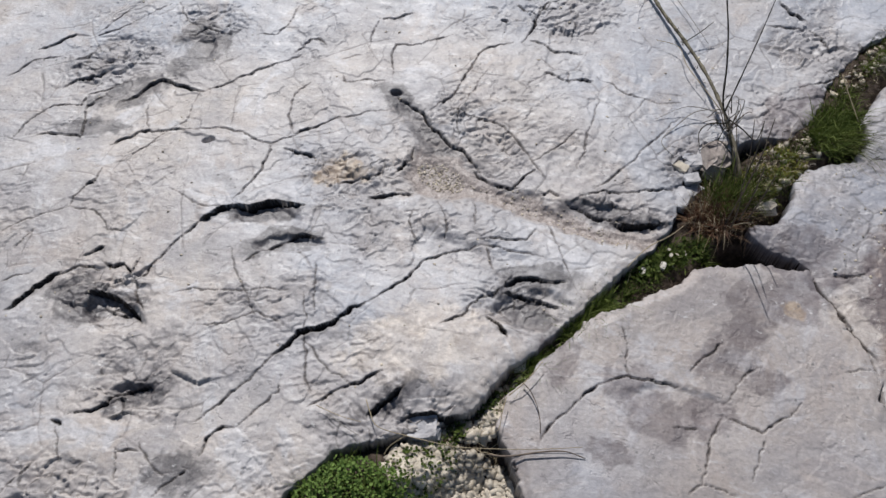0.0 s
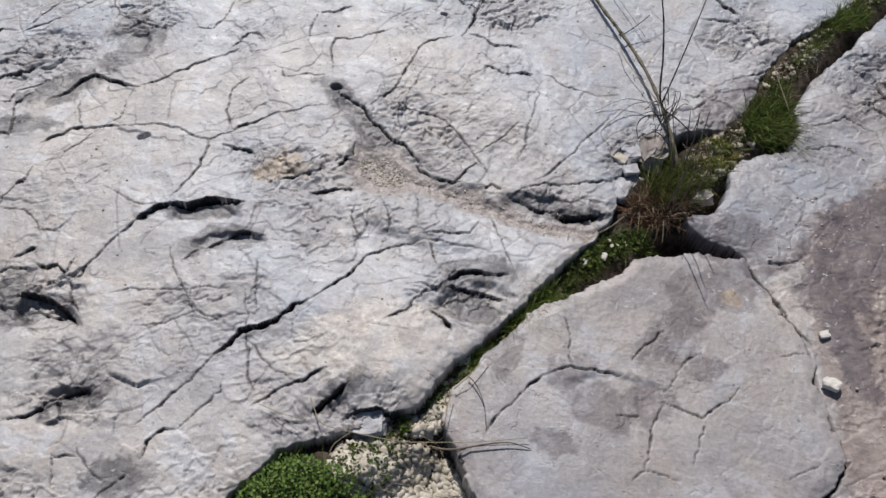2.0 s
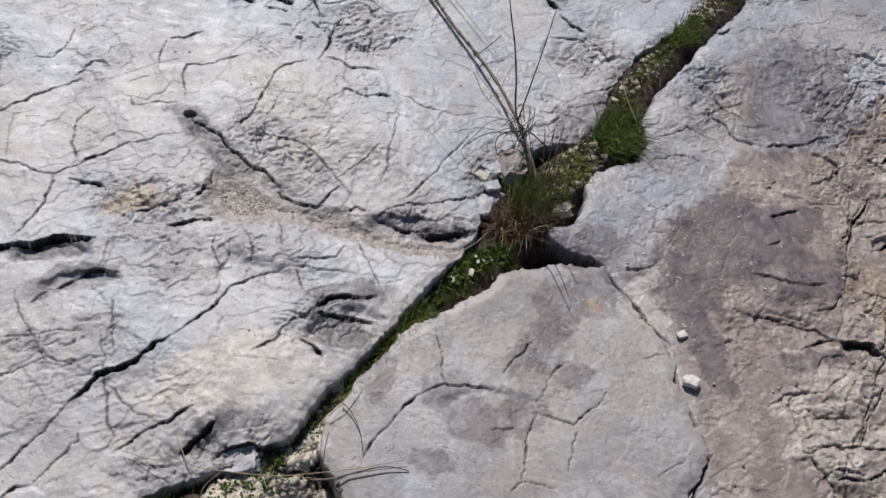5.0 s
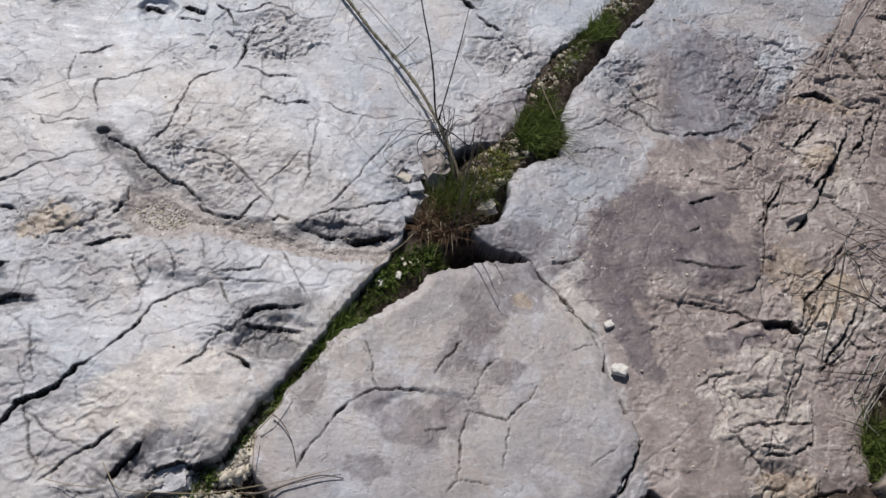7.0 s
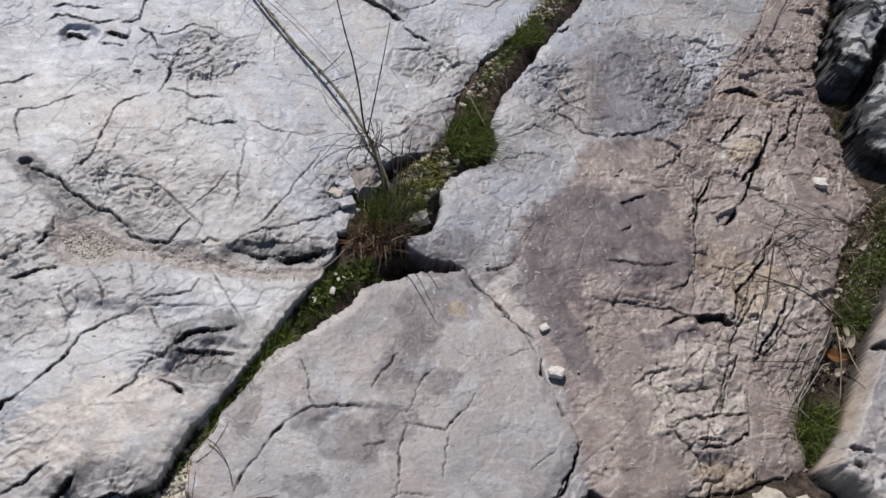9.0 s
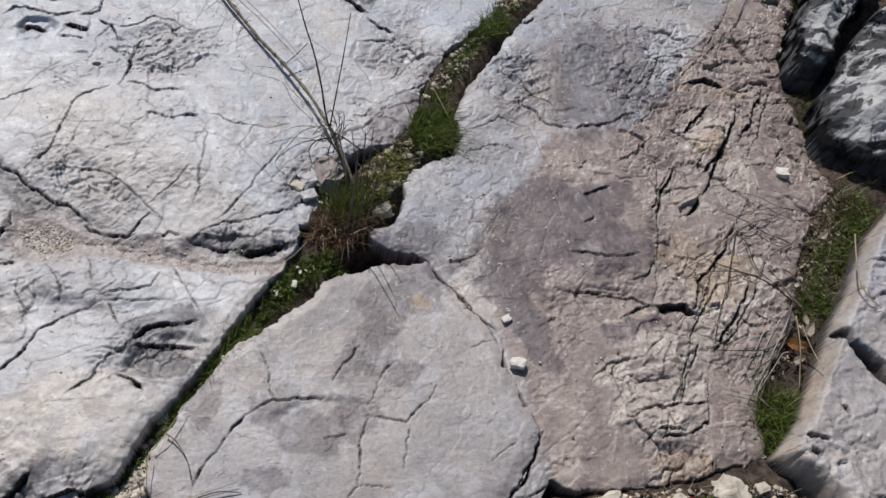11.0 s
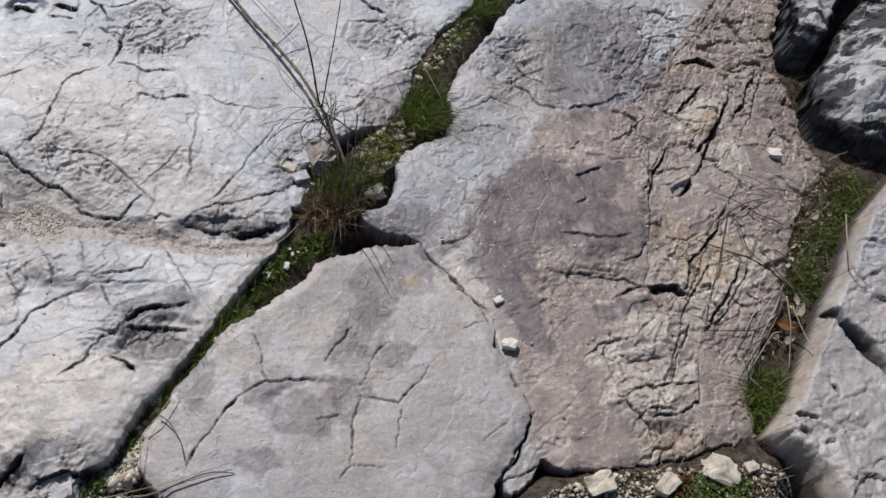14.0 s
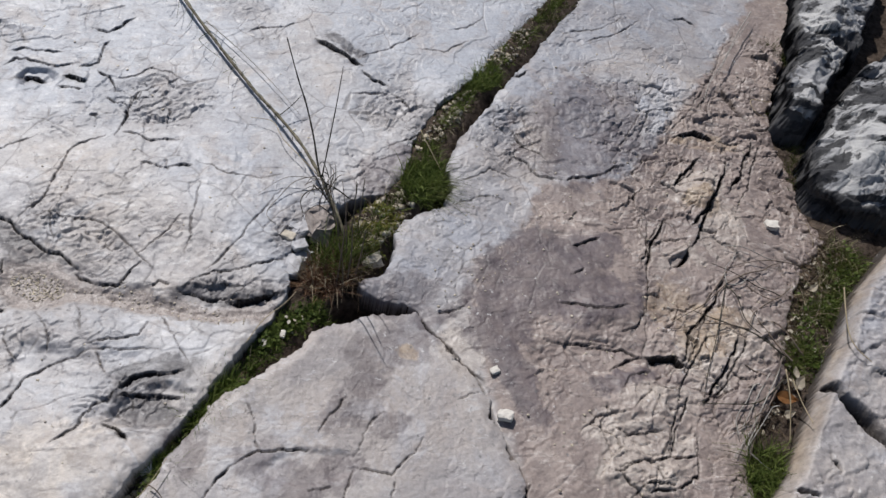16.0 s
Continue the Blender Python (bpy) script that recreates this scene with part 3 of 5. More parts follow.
hollow(0.945, -0.622, 0.055, 0.036, 95, -45)
hollow(1.128, -0.272, 0.017, 0.014, 34, 158)
hollow(1.166, -0.288, 0.020, 0.015, 34, 123)
hollow(1.205, -0.372, 0.080, 0.026, 50, 118)
hollow(1.001, -0.522, 0.021, 0.006, 26, 160)
hollow(0.978, -0.553, 0.015, 0.006, 26, 121)
hollow(0.965, -0.650, 0.030, 0.014, 40, 146)
hollow(1.089, -0.469, 0.018, 0.005, 20, 119)

SAND = [(-0.632, 0.124), (-0.544, 0.118), (-0.468, 0.069), (-0.399, 0.046), (-0.335, 0.043), (-0.268, 0.016), (-0.191, -0.008), (-0.106, -0.008), (-0.040, -0.003), (-0.090, -0.048), (-0.162, -0.048), (-0.261, -0.036), (-0.324, -0.025), (-0.391, -0.002), (-0.483, 0.015), (-0.556, -0.004), (-0.604, 0.006), (-0.642, 0.054)]
EARTHY = [(1.244, 0.826), (1.032, 0.575), (0.861, 0.376), (0.691, 0.352), (0.607, 0.352), (0.532, 0.192), (0.412, 0.110), (0.370, -0.001), (0.389, -0.179), (0.409, -0.316), (0.435, -0.456), (0.451, -0.70), (2.5, -0.70), (2.5, 1.5), (1.75, 1.5)]
STAINS_SHADE = {
    "purple": [(0.431, -0.019, 0.103, 0.062, 66), (0.449, -0.182, 0.146, 0.038, 106), (0.662, -0.003, 0.155, 0.071, 1), (0.700, 0.129, 0.095, 0.044, 20), (0.786, 0.560, 0.222, 0.167, 54), (0.768, 0.415, 0.111, 0.043, 3), (0.696, -0.223, 0.083, 0.027, 9), (0.480, 0.020, 0.14, 0.09, 80), (0.570, 0.080, 0.13, 0.12, 0)],
    "brown": [(0.217, -0.115, 0.070, 0.055, 4), (0.103, -0.232, 0.104, 0.041, 54), (-0.017, -0.416, 0.092, 0.044, 174), (-0.096, -0.358, 0.055, 0.033, 29), (-0.235, -0.336, 0.054, 0.043, 100), (0.271, -0.036, 0.065, 0.027, 179), (0.193, -0.041, 0.051, 0.021, 178), (0.221, 0.375, 0.101, 0.070, 52), (-0.120, -0.503, 0.041, 0.027, 171), (0.15, 0.05, 0.08, 0.05, 0), (0.22, 0.03, 0.09, 0.05, 0), (0.14, -0.14, 0.06, 0.05, 40), (0.06, -0.40, 0.05, 0.04, 20), (0.17, -0.30, 0.04, 0.03, 0)],
    # not stains: painted shade over hollows, the groove's lip and open joints
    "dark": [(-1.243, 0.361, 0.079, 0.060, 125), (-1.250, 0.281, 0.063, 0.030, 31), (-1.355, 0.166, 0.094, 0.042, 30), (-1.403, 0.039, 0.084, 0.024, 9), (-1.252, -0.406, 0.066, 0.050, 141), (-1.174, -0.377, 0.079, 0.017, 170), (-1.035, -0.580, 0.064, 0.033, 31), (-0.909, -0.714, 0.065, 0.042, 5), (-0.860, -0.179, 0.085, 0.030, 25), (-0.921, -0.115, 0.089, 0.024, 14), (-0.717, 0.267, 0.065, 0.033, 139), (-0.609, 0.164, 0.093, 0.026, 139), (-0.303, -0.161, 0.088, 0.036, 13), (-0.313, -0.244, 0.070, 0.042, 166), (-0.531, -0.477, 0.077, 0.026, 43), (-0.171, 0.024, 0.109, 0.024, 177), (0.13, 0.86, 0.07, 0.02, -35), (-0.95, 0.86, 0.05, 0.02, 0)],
    "flaked": [(-0.749, -0.027, 0.082, 0.051, 161), (-0.675, -0.105, 0.067, 0.062, 125), (-0.445, 0.079, 0.083, 0.029, 149), (-0.627, -0.543, 0.055, 0.034, 10), (-1.270, -0.554, 0.053, 0.033, 127), (-0.885, -0.332, 0.072, 0.027, 9), (-0.772, -0.296, 0.060, 0.041, 8), (-1.05, -0.50, 0.10, 0.06, 0), (0.0, 0.19, 0.06, 0.10, -20), (-1.45, 0.25, 0.12, 0.07, 20)],
    "pale": [(1.055, 0.346, 0.081, 0.058, 26), (0.925, -0.176, 0.090, 0.068, 23), (0.702, -0.400, 0.112, 0.086, 13), (0.711, -0.543, 0.081, 0.053, 5), (0.636, -0.330, 0.054, 0.045, 28), (1.089, 0.203, 0.100, 0.059, 62), (0.936, 0.115, 0.062, 0.034, 6), (0.647, 0.515, 0.122, 0.060, 81), (1.053, -0.120, 0.080, 0.058, 24), (0.778, -0.270, 0.082, 0.039, 1), (0.34, -0.14, 0.05, 0.06, 30), (-0.52, -0.36, 0.14, 0.08, 20)],
    "tan": [(0.866, -0.018, 0.075, 0.050, 58), (1.138, 0.527, 0.107, 0.026, 2), (0.225, -0.125, 0.026, 0.020, 0), (-0.79, 0.03, 0.06, 0.035, 20), (0.72, -0.55, 0.07, 0.04, 0), (0.95, -0.10, 0.10, 0.06, 30), (1.06, 0.30, 0.05, 0.04, 0)],
}


ROUGH = [(-0.36, -0.23, 0.10, 0.06, 20), (-1.20, -0.38, 0.11, 0.07, 0), (-0.74, 0.03, 0.13, 0.06, 0), (0.0, 0.19, 0.06, 0.10, -20), (-0.52, -0.52, 0.14, 0.05, 20), (-0.9, 0.87, 0.2, 0.06, 0), (-1.24, 0.42, 0.09, 0.06, 0), (-1.45, 0.25, 0.12, 0.08, 20), (-0.5, 0.2, 0.16, 0.05, -42), (-0.1, 0.03, 0.16, 0.04, -8), (0.38, 0.55, 0.07, 0.16, -30), (-1.05, -0.57, 0.10, 0.05, 10), (-0.35, 0.62, 0.12, 0.10, 0), (-1.1, -0.78, 0.12, 0.06, 0), (0.25, 0.62, 0.10, 0.07, 20), (0.55, 0.52, 0.08, 0.12, -20)]


def blot(x, y, blots, edge):
    m = np.zeros(x.shape)
    for cx, cy, rx, ry, turn in blots:
        c, s = math.cos(radians(turn)), math.sin(radians(turn))
        near = np.hypot(x - cx, y - cy) < (1 + edge) * max(rx, ry)
        dx, dy = x[near] - cx, y[near] - cy
        m[near] = np.maximum(m[near], smooth(1.0 + edge, 1.0 - edge, np.hypot((dx * c + dy * s) / rx, (dy * c - dx * s) / ry)))
    return m


def relief(x, y):
    """Height of the bedrock, its stains and its painted shade at arrays of places."""
    wx = x + 0.006 * fbm(x, y, 16, 3, 5) + 0.0022 * fbm(x, y, 60, 2, 6)
    wy = y + 0.006 * fbm(x, y, 16, 3, 8) + 0.0022 * fbm(x, y, 60, 2, 9)
    sx, sy = wx + 0.013 * fbm(x, y, 14, 5, 71, 0.6), wy + 0.013 * fbm(x, y, 14, 5, 73, 0.6)
    ragged_edge = 0.34 * fbm(x, y, 20, 5, 76, 0.7)
    stains = {name: blot(sx, sy, blots, 0.55) for name, blots in STAINS_SHADE.items()}
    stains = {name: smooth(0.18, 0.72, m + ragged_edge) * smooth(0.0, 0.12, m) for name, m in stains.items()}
    earthy = smooth(-0.012, 0.014, inside(wx + 0.012 * fbm(x, y, 22, 4, 74, 0.6), wy + 0.012 * fbm(x, y, 22, 4, 75, 0.6), EARTHY))
    stains["purple"] = np.where(y > 0.36, 0.75, 1.0) * stains["purple"]
    south = smooth(-0.01, 0.02, inside(x, y, SOUTH))
    stains["purple"] = np.maximum(stains["purple"], 0.72 * stains["brown"])
    stains["brown"] = earthy
    east = smooth(0.36, 0.52, x + 0.35 * np.minimum(y, 0) - 0.25 * np.maximum(y - 0.1, 0))
    rubble = smooth(0.72, 0.86, x + 0.2 * np.minimum(y + 0.2, 0)) * smooth(-0.6, 0.1, fbm(x, y, 4, 2, 58)) * smooth(0.9, 0.75, y - 0.3 * (x - 0.9))
    rubble = np.maximum(rubble, 0.8 * earthy * stains["pale"]) * (1 - 0.8 * stains["purple"])
    calm = (1 - 0.72 * south) * (1 - 0.65 * stains["purple"] * earthy)
    z = 0.009 * fbm(x, y, 1.9, 3, 21)
    c, s = math.cos(radians(24)), math.sin(radians(24))
    u, v = x * c + y * s, y * c - x * s
    broken = blot(x + 0.02 * fbm(x, y, 12, 3, 43), y + 0.02 * fbm(x, y, 12, 3, 44), ROUGH, 0.35)
    worn = np.maximum(smooth(0.0, 0.6, fbm(x, y, 3.1, 4, 39)), 2.0 * np.maximum(broken, 0.7 * stains["flaked"])) * calm
    bx, by = u + 0.03 * fbm(x, y, 9, 3, 31), 1.5 * (v + 0.03 * fbm(x, y, 9, 3, 32))
    # thin beds flaked away in steps
    layer = 2.6 * fbm(u, 1.4 * v, 2.7, 6, 120, 0.56) + 0.5 * fbm(x, y, 14, 3, 126)
    part_ = layer - np.floor(layer)
    held = smooth(-0.15, 0.35, fbm(x, y, 2.2, 3, 131))
    z += (0.0021 * held + 0.0016 * worn + 0.0035 * rubble) * calm * (smooth(0.955, 1.0, part_) - part_)
    lower = smooth(0.35, 0.0, part_) * held * calm
    # joint planes
    plane, gap = facets(bx, by, 7.5, 33)
    z += (0.0012 * calm + 0.0013 * worn + 0.007 * rubble) * plane
    plane, gap2 = facets(bx + 0.01 * fbm(x, y, 34, 2, 36), by + 0.01 * fbm(x, y, 34, 2, 37), 22, 35)
    z += (0.0001 + 0.0014 * worn + 0.0030 * rubble + 0.0005 * east * calm) * plane
    plane, _ = facets(bx, by, 70, 38)
    z += (0.00005 + 0.0005 * worn + 0.0008 * rubble + 0.0002 * east * calm) * plane
    z += (0.0002 + 0.0008 * worn + 0.0004 * east) * fbm(u, v * 1.2, 30, 3, 41, 0.5)
    z += 0.005 * east * fbm(u, v, 4, 3, 47, 0.45)
    z -= rubble * (0.007 * smooth(0.05, 0.0, gap) + 0.002 * smooth(0.08, 0.0, gap2))
    # shallow solution pits
    z -= 0.0022 * smooth(0.55, 0.95, fbm(x, y, 30, 2, 51)) * worn
    shards, cut = facets(u + 0.012 * fbm(x, y, 20, 2, 181), 2.0 * (v + 0.012 * fbm(x, y, 20, 2, 182)), 15, 183)
    z += 0.004 * broken * calm * (shards - 0.35)
    # straight hairline joints in two sets
    hx, hy = x + 0.010 * fbm(x, y, 7, 4, 141), y + 0.010 * fbm(x, y, 7, 4, 142)
    _, net = facets(hx * c + hy * s, 1.25 * (hy * c - hx * s), 6.5, 143)
    _, net2 = facets(hx * 0.8 - hy * 0.6, 0.7 * (hy * 0.8 + hx * 0.6), 15, 147)
    hair = smooth(0.030, 0.008, net) * smooth(0.0, 0.35, fbm(x, y, 6, 3, 144))
    hair = np.maximum(hair, 0.7 * smooth(0.060, 0.02, net2) * smooth(0.25, 0.6, fbm(x, y, 4.3, 3, 148)))
    hair = hair * (1 - 0.75 * south)
    z -= 0.0012 * hair
    z -= 0.050 * smooth(0.95, 1.45, x) + 0.006 * east
    # gaps in broken rock: dirt colour that also carries their shade
    dirt_shade = 0.75 * rubble * smooth(0.045, 0.0, gap) * smooth(-0.3, 0.2, fbm(x, y, 9, 2, 59))
    dirt_shade = np.maximum(dirt_shade, 0.7 * broken * calm * smooth(0.07, 0.01, cut) * smooth(-0.2, 0.2, fbm(x, y, 13, 2, 184)))
    line = 0.8 * hair
    for cx, cy, rx, ry, depth, turn in HOLLOWS:
        near = (np.abs(x - cx) < 2 * max(rx, ry)) & (np.abs(y - cy) < 2 * max(rx, ry))
        dx, dy = (x[near] - cx, y[near] - cy) if depth > 0.03 else (wx[near] - cx, wy[near] - cy)
        a, b = math.cos(turn), math.sin(turn)
        r = np.hypot((dx * a + dy * b) / rx, (dy * a - dx * b) / ry) + 0.12 * fbm(x[near], y[near], 40, 2, 79)
        z[near] -= depth * (smooth(1.35, 0.3, r) if depth < 0 else smooth(1.08, 0.72, r))
        # deep hollows are blackened to paint the shade inside them
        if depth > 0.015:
            dirt_shade[near] = np.maximum(dirt_shade[near], min(1.0, 0.25 + depth / 0.03) * smooth(1.05, 0.75, r))
    for width, depth, step, points in CRACKS:
        reach = max(1.4 * width, 0.12 if step else 0.02)
        px, py = [p[0] for p in points], [p[1] for p in points]
        near = (x > min(px) - reach) & (x < max(px) + reach) & (y > min(py) - reach) & (y < max(py) + reach)
        if not near.any():
            continue
        qx, qy = wx[near], wy[near]
        d, side, way = to_line(qx, qy, points)
        ends = smooth(0.0, 0.16, way) * smooth(1.0, 0.84, way)
        ragged = np.clip(1 + 0.8 * lattice(qx * 19, qy * 19, 77) + 0.7 * lattice(qx * 55, qy * 55, 78), 0.25, 2.2)
        if width > 0.025:
            z[near] -= depth * ends * np.exp(-(2 * d / width) ** 2)
            continue
        gaping = width > 0.0072 and depth > 0.013
        if gaping:
            # an open mouth below a sunward lip
            half = 0.30 * width * (0.3 + 0.7 * ends) * ragged
            q = d / np.where(side > 0, np.maximum(0.4 * half, 0.0022), 1.9 * half + 0.001)
            z[near] -= 0.75 * depth * (0.25 + 0.75 * ends) * np.where(side > 0, smooth(1.0, 0.1, q), np.clip(1.0 - q, 0, 1) ** 1.2)
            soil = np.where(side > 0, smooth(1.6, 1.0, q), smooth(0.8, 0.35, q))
        else:
            half = np.maximum((0.0008 + 0.12 * width) * (0.35 + 0.65 * ends) * ragged, 0.0009)
            q = d / half
            z[near] -= min(1.1 * depth, 0.009) * (0.35 + 0.65 * ends) * smooth(1.25, 0.3, q)
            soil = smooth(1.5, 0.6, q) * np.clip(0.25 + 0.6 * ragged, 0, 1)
        if step:
            rise = (0.8 if gaping else 0.5) * step * ends * np.clip(0.3 + 0.7 * ragged, 0, 1.3)
            z[near] += rise * np.where(side > 0, 0.6 * np.exp(-d / 0.045), -0.7 * np.exp(-d / 0.03)) * smooth(reach, 0.5 * reach, d)
        # crack soil, with the shade of the crack walls put into its colour
        dirt_shade[near] = np.maximum(dirt_shade[near], (0.35 + 0.65 * ends) * soil * min(1.0, 0.25 + depth / 0.014))
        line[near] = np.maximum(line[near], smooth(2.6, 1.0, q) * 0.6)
    fill = inside(wx, wy, SAND) + 0.006 * fbm(x, y, 30, 3, 61)
    sand = smooth(-0.012, 0.012, fill)
    z = z * (1 - sand) + sand * (-0.013 - 0.010 * smooth(0, 0.05, fill) + 0.0016 * fbm(x, y, 60, 4, 63, 0.7))
    stains["flaked"] = np.maximum(np.maximum(stains["flaked"], 0.55 * lower), 0.5 * np.clip(worn, 0, 1))
    stains.update(sand=sand, dirt_shade=dirt_shade, line=line * (1 - sand))
    return wx, wy, z, stains


def mesh_of(name, verts, faces, material):
    """A mesh from arrays of vertices and of faces of one size."""
    me = bpy.data.meshes.new(name)
    count, size = faces.shape
    me.vertices.add(len(verts))
    me.vertices.foreach_set("co", np.asarray(verts, np.float32).ravel())
    me.loops.add(count * size)
    me.loops.foreach_set("vertex_index", faces.astype(np.int32).ravel())
    me.polygons.add(count)
    me.polygons.foreach_set("loop_start", np.arange(0, count * size, size, dtype=np.int32))
    me.update(calc_edges=True)
    me.materials.append(material)
    return me


def slab(name, outline, label, grid=0.0025, lift=None, rim=0.007, drop=0.075, material=None, bevel=0.0, dull=0.0, edge=0.7, sink=None):
    """A bed of rock within an outline, its edge falling into the joints."""
    px, py = [p[0] for p in outline], [p[1] for p in outline]
    x, y = np.meshgrid(np.arange(min(px), max(px), grid), np.arange(min(py), max(py), grid))
    near = inside(x, y, outline) > -0.03
    shape, (x, y) = x.shape, (x[near], y[near])
    wx, wy, z, stains = relief(x, y)
    deep = inside(x + 0.004 * fbm(x, y, 7, 2, 97), y + 0.004 * fbm(x, y, 7, 2, 98), outline) if bevel else inside(wx, wy, outline) if edge < 1 else inside(x + 0.018 * fbm(x, y, 6, 2, 97), y + 0.018 * fbm(x, y, 6, 2, 98), outline) + 0.005 * fbm(x, y, 14, 2, 99)
    plane, _ = facets(x + 0.01 * fbm(x, y, 14, 2, 84), y, 21, 85)
    deep = deep + (edge < 1 and not bevel) * np.clip(0.004 * fbm(x, y, 26, 3, 86) + 0.0025 * plane, -0.006, 0.004) * smooth(0.05, 0.02, deep)
    stains["dull"] = dull * (0.75 + 0.35 * fbm(x, y, 4, 3, 83)) + 0 * x
    if lift:
        z = z + lift(x, y)
        stains["brown"], stains["pale"], stains["tan"] = stains["brown"] * 0, stains["pale"] * 0, 0.8 * smooth(0.045, 0.01, deep)
    if sink:
        z = z - sink(x, y)
    if bevel:
        z = z - 0.05 * smooth(bevel, 0.004, deep)
    # shade of the falling edge painted along the rim
    stains["dirt_shade"] = np.maximum(stains["dirt_shade"], 0.9 * smooth(rim * edge, 0.8 * rim * edge, deep))
    z = z - drop * smooth(rim, 0.0, deep) - 0.006 * smooth(0.03, 0.0, deep)
    keep, index = np.zeros(shape, bool), np.zeros(shape, np.int64)
    keep[near] = deep > -0.0015
    index[near] = np.arange(len(x))
    cell = keep[:-1, :-1] & keep[1:, :-1] & keep[:-1, 1:] & keep[1:, 1:]
    faces = np.stack([index[:-1, :-1][cell], index[:-1, 1:][cell], index[1:, 1:][cell], index[1:, :-1][cell]], 1)
    if edge > 1:
        # the steep faces break into blocks down their height as well
        steep = smooth(1.6 * rim, 0.3 * rim, deep)
        run = 0.6 * x + 0.8 * y
        push = 0.034 * facets(run + 0.02 * fbm(run, z, 9, 2, 151), 1.3 * z, 13, 152)[0] + 0.008 * facets(run, z, 34, 153)[0] + 0.006 * fbm(run, z, 18, 3, 154)
        x, y = x - 0.75 * steep * push, y - 0.65 * steep * push
    used = np.unique(faces)
    back = np.zeros(len(x), np.int64)
    back[used] = np.arange(len(used))
    verts = np.stack([x[used], y[used], z[used]], 1)
    me = mesh_of(name, verts, back[faces], material or ROCK)
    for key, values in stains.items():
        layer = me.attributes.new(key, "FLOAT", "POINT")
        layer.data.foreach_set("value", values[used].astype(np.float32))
    me.shade_smooth()
    return tagged(new(name, me), label, "rock", kind="structure")


WEST = [(-1.300, -0.950), (-0.700, -0.950), (-0.680, -0.705), (-0.655, -0.660), (-0.618, -0.617), (-0.550, -0.579), (-0.490, -0.549), (-0.412, -0.503), (-0.364, -0.466), (-0.318, -0.383), (-0.275, -0.335), (-0.238, -0.277), (-0.189, -0.210), (-0.119, -0.109), (-0.061, -0.035), (-0.030, 0.021), (-0.012, 0.106), (0.013, 0.180), (0.116, 0.288), (0.204, 0.309), (0.266, 0.374), (0.297, 0.479), (0.344, 0.571), (0.417, 0.658), (0.528, 0.764), (0.572, 0.836), (0.658, 0.939), (0.773, 1.077), (0.950, 1.300), (-1.950, 1.300), (-1.950, 0.300)]
SOUTH = [(-0.200, -0.700), (-0.270, -0.600), (-0.330, -0.500), (-0.324, -0.433), (-0.246, -0.320), (-0.194, -0.238), (-0.104, -0.179), (-0.008, -0.107), (0.018, -0.073), (0.087, -0.046), (0.183, -0.024), (0.253, -0.027), (0.280, -0.072), (0.313, -0.116), (0.344, -0.167), (0.371, -0.199), (0.387, -0.257), (0.398, -0.323), (0.420, -0.387), (0.439, -0.450), (0.412, -0.501), (0.382, -0.538), (0.367, -0.559), (0.346, -0.582), (0.310, -0.640), (0.250, -0.780), (-0.100, -0.800)]
EAST = [(0.253, -0.027), (0.216, 0.000), (0.184, 0.004), (0.135, 0.028), (0.122, 0.058), (0.186, 0.085), (0.212, 0.140), (0.214, 0.189), (0.240, 0.240), (0.351, 0.281), (0.373, 0.340), (0.372, 0.413), (0.417, 0.512), (0.512, 0.630), (0.578, 0.721), (0.641, 0.797), (0.754, 0.958), (0.837, 1.082), (1.050, 1.300), (1.850, 1.300), (1.620, 1.020), (1.433, 0.705), (1.400, 0.590), (1.408, 0.440), (1.389, 0.299), (1.420, 0.203), (1.294, 0.095), (1.189, -0.055), (1.111, -0.223), (0.981, -0.345), (0.936, -0.436), (0.916, -0.536), (0.790, -0.562), (0.608, -0.583), (0.489, -0.573), (0.440, -0.551), (0.405, -0.600), (0.360, -0.620), (0.345, -0.544), (0.359, -0.525), (0.387, -0.490), (0.412, -0.443), (0.394, -0.384), (0.374, -0.325), (0.363, -0.264), (0.349, -0.210), (0.323, -0.180), (0.295, -0.132), (0.264, -0.091)]
BLOCK = [(1.560, 0.170), (1.363, 0.000), (1.233, -0.159), (1.146, -0.261), (1.048, -0.383), (0.992, -0.458), (0.900, -0.543), (0.925, -0.580), (0.955, -0.605), (0.980, -0.650), (0.985, -0.720), (1.000, -0.950), (2.000, -0.950), (2.300, 0.100), (1.900, 0.130)]

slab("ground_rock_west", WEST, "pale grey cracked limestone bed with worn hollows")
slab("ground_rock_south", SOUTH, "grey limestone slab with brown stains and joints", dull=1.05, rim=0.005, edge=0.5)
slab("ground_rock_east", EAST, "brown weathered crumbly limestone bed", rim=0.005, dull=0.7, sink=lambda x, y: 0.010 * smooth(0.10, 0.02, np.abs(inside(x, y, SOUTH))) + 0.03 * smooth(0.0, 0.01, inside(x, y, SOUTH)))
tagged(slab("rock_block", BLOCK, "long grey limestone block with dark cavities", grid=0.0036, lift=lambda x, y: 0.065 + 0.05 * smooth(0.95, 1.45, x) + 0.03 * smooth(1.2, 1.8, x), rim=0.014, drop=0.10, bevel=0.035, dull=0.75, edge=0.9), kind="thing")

# soil under and between the beds, out to the horizon
STRIP = [(-0.60, -0.70), (-0.438, -0.538), (-0.318, -0.415), (-0.226, -0.285), (-0.149, -0.164), (-0.021, -0.020), (0.080, 0.12), (0.224, 0.275), (0.307, 0.374), (0.353, 0.510), (0.475, 0.700), (0.594, 0.836), (0.844, 1.116)]
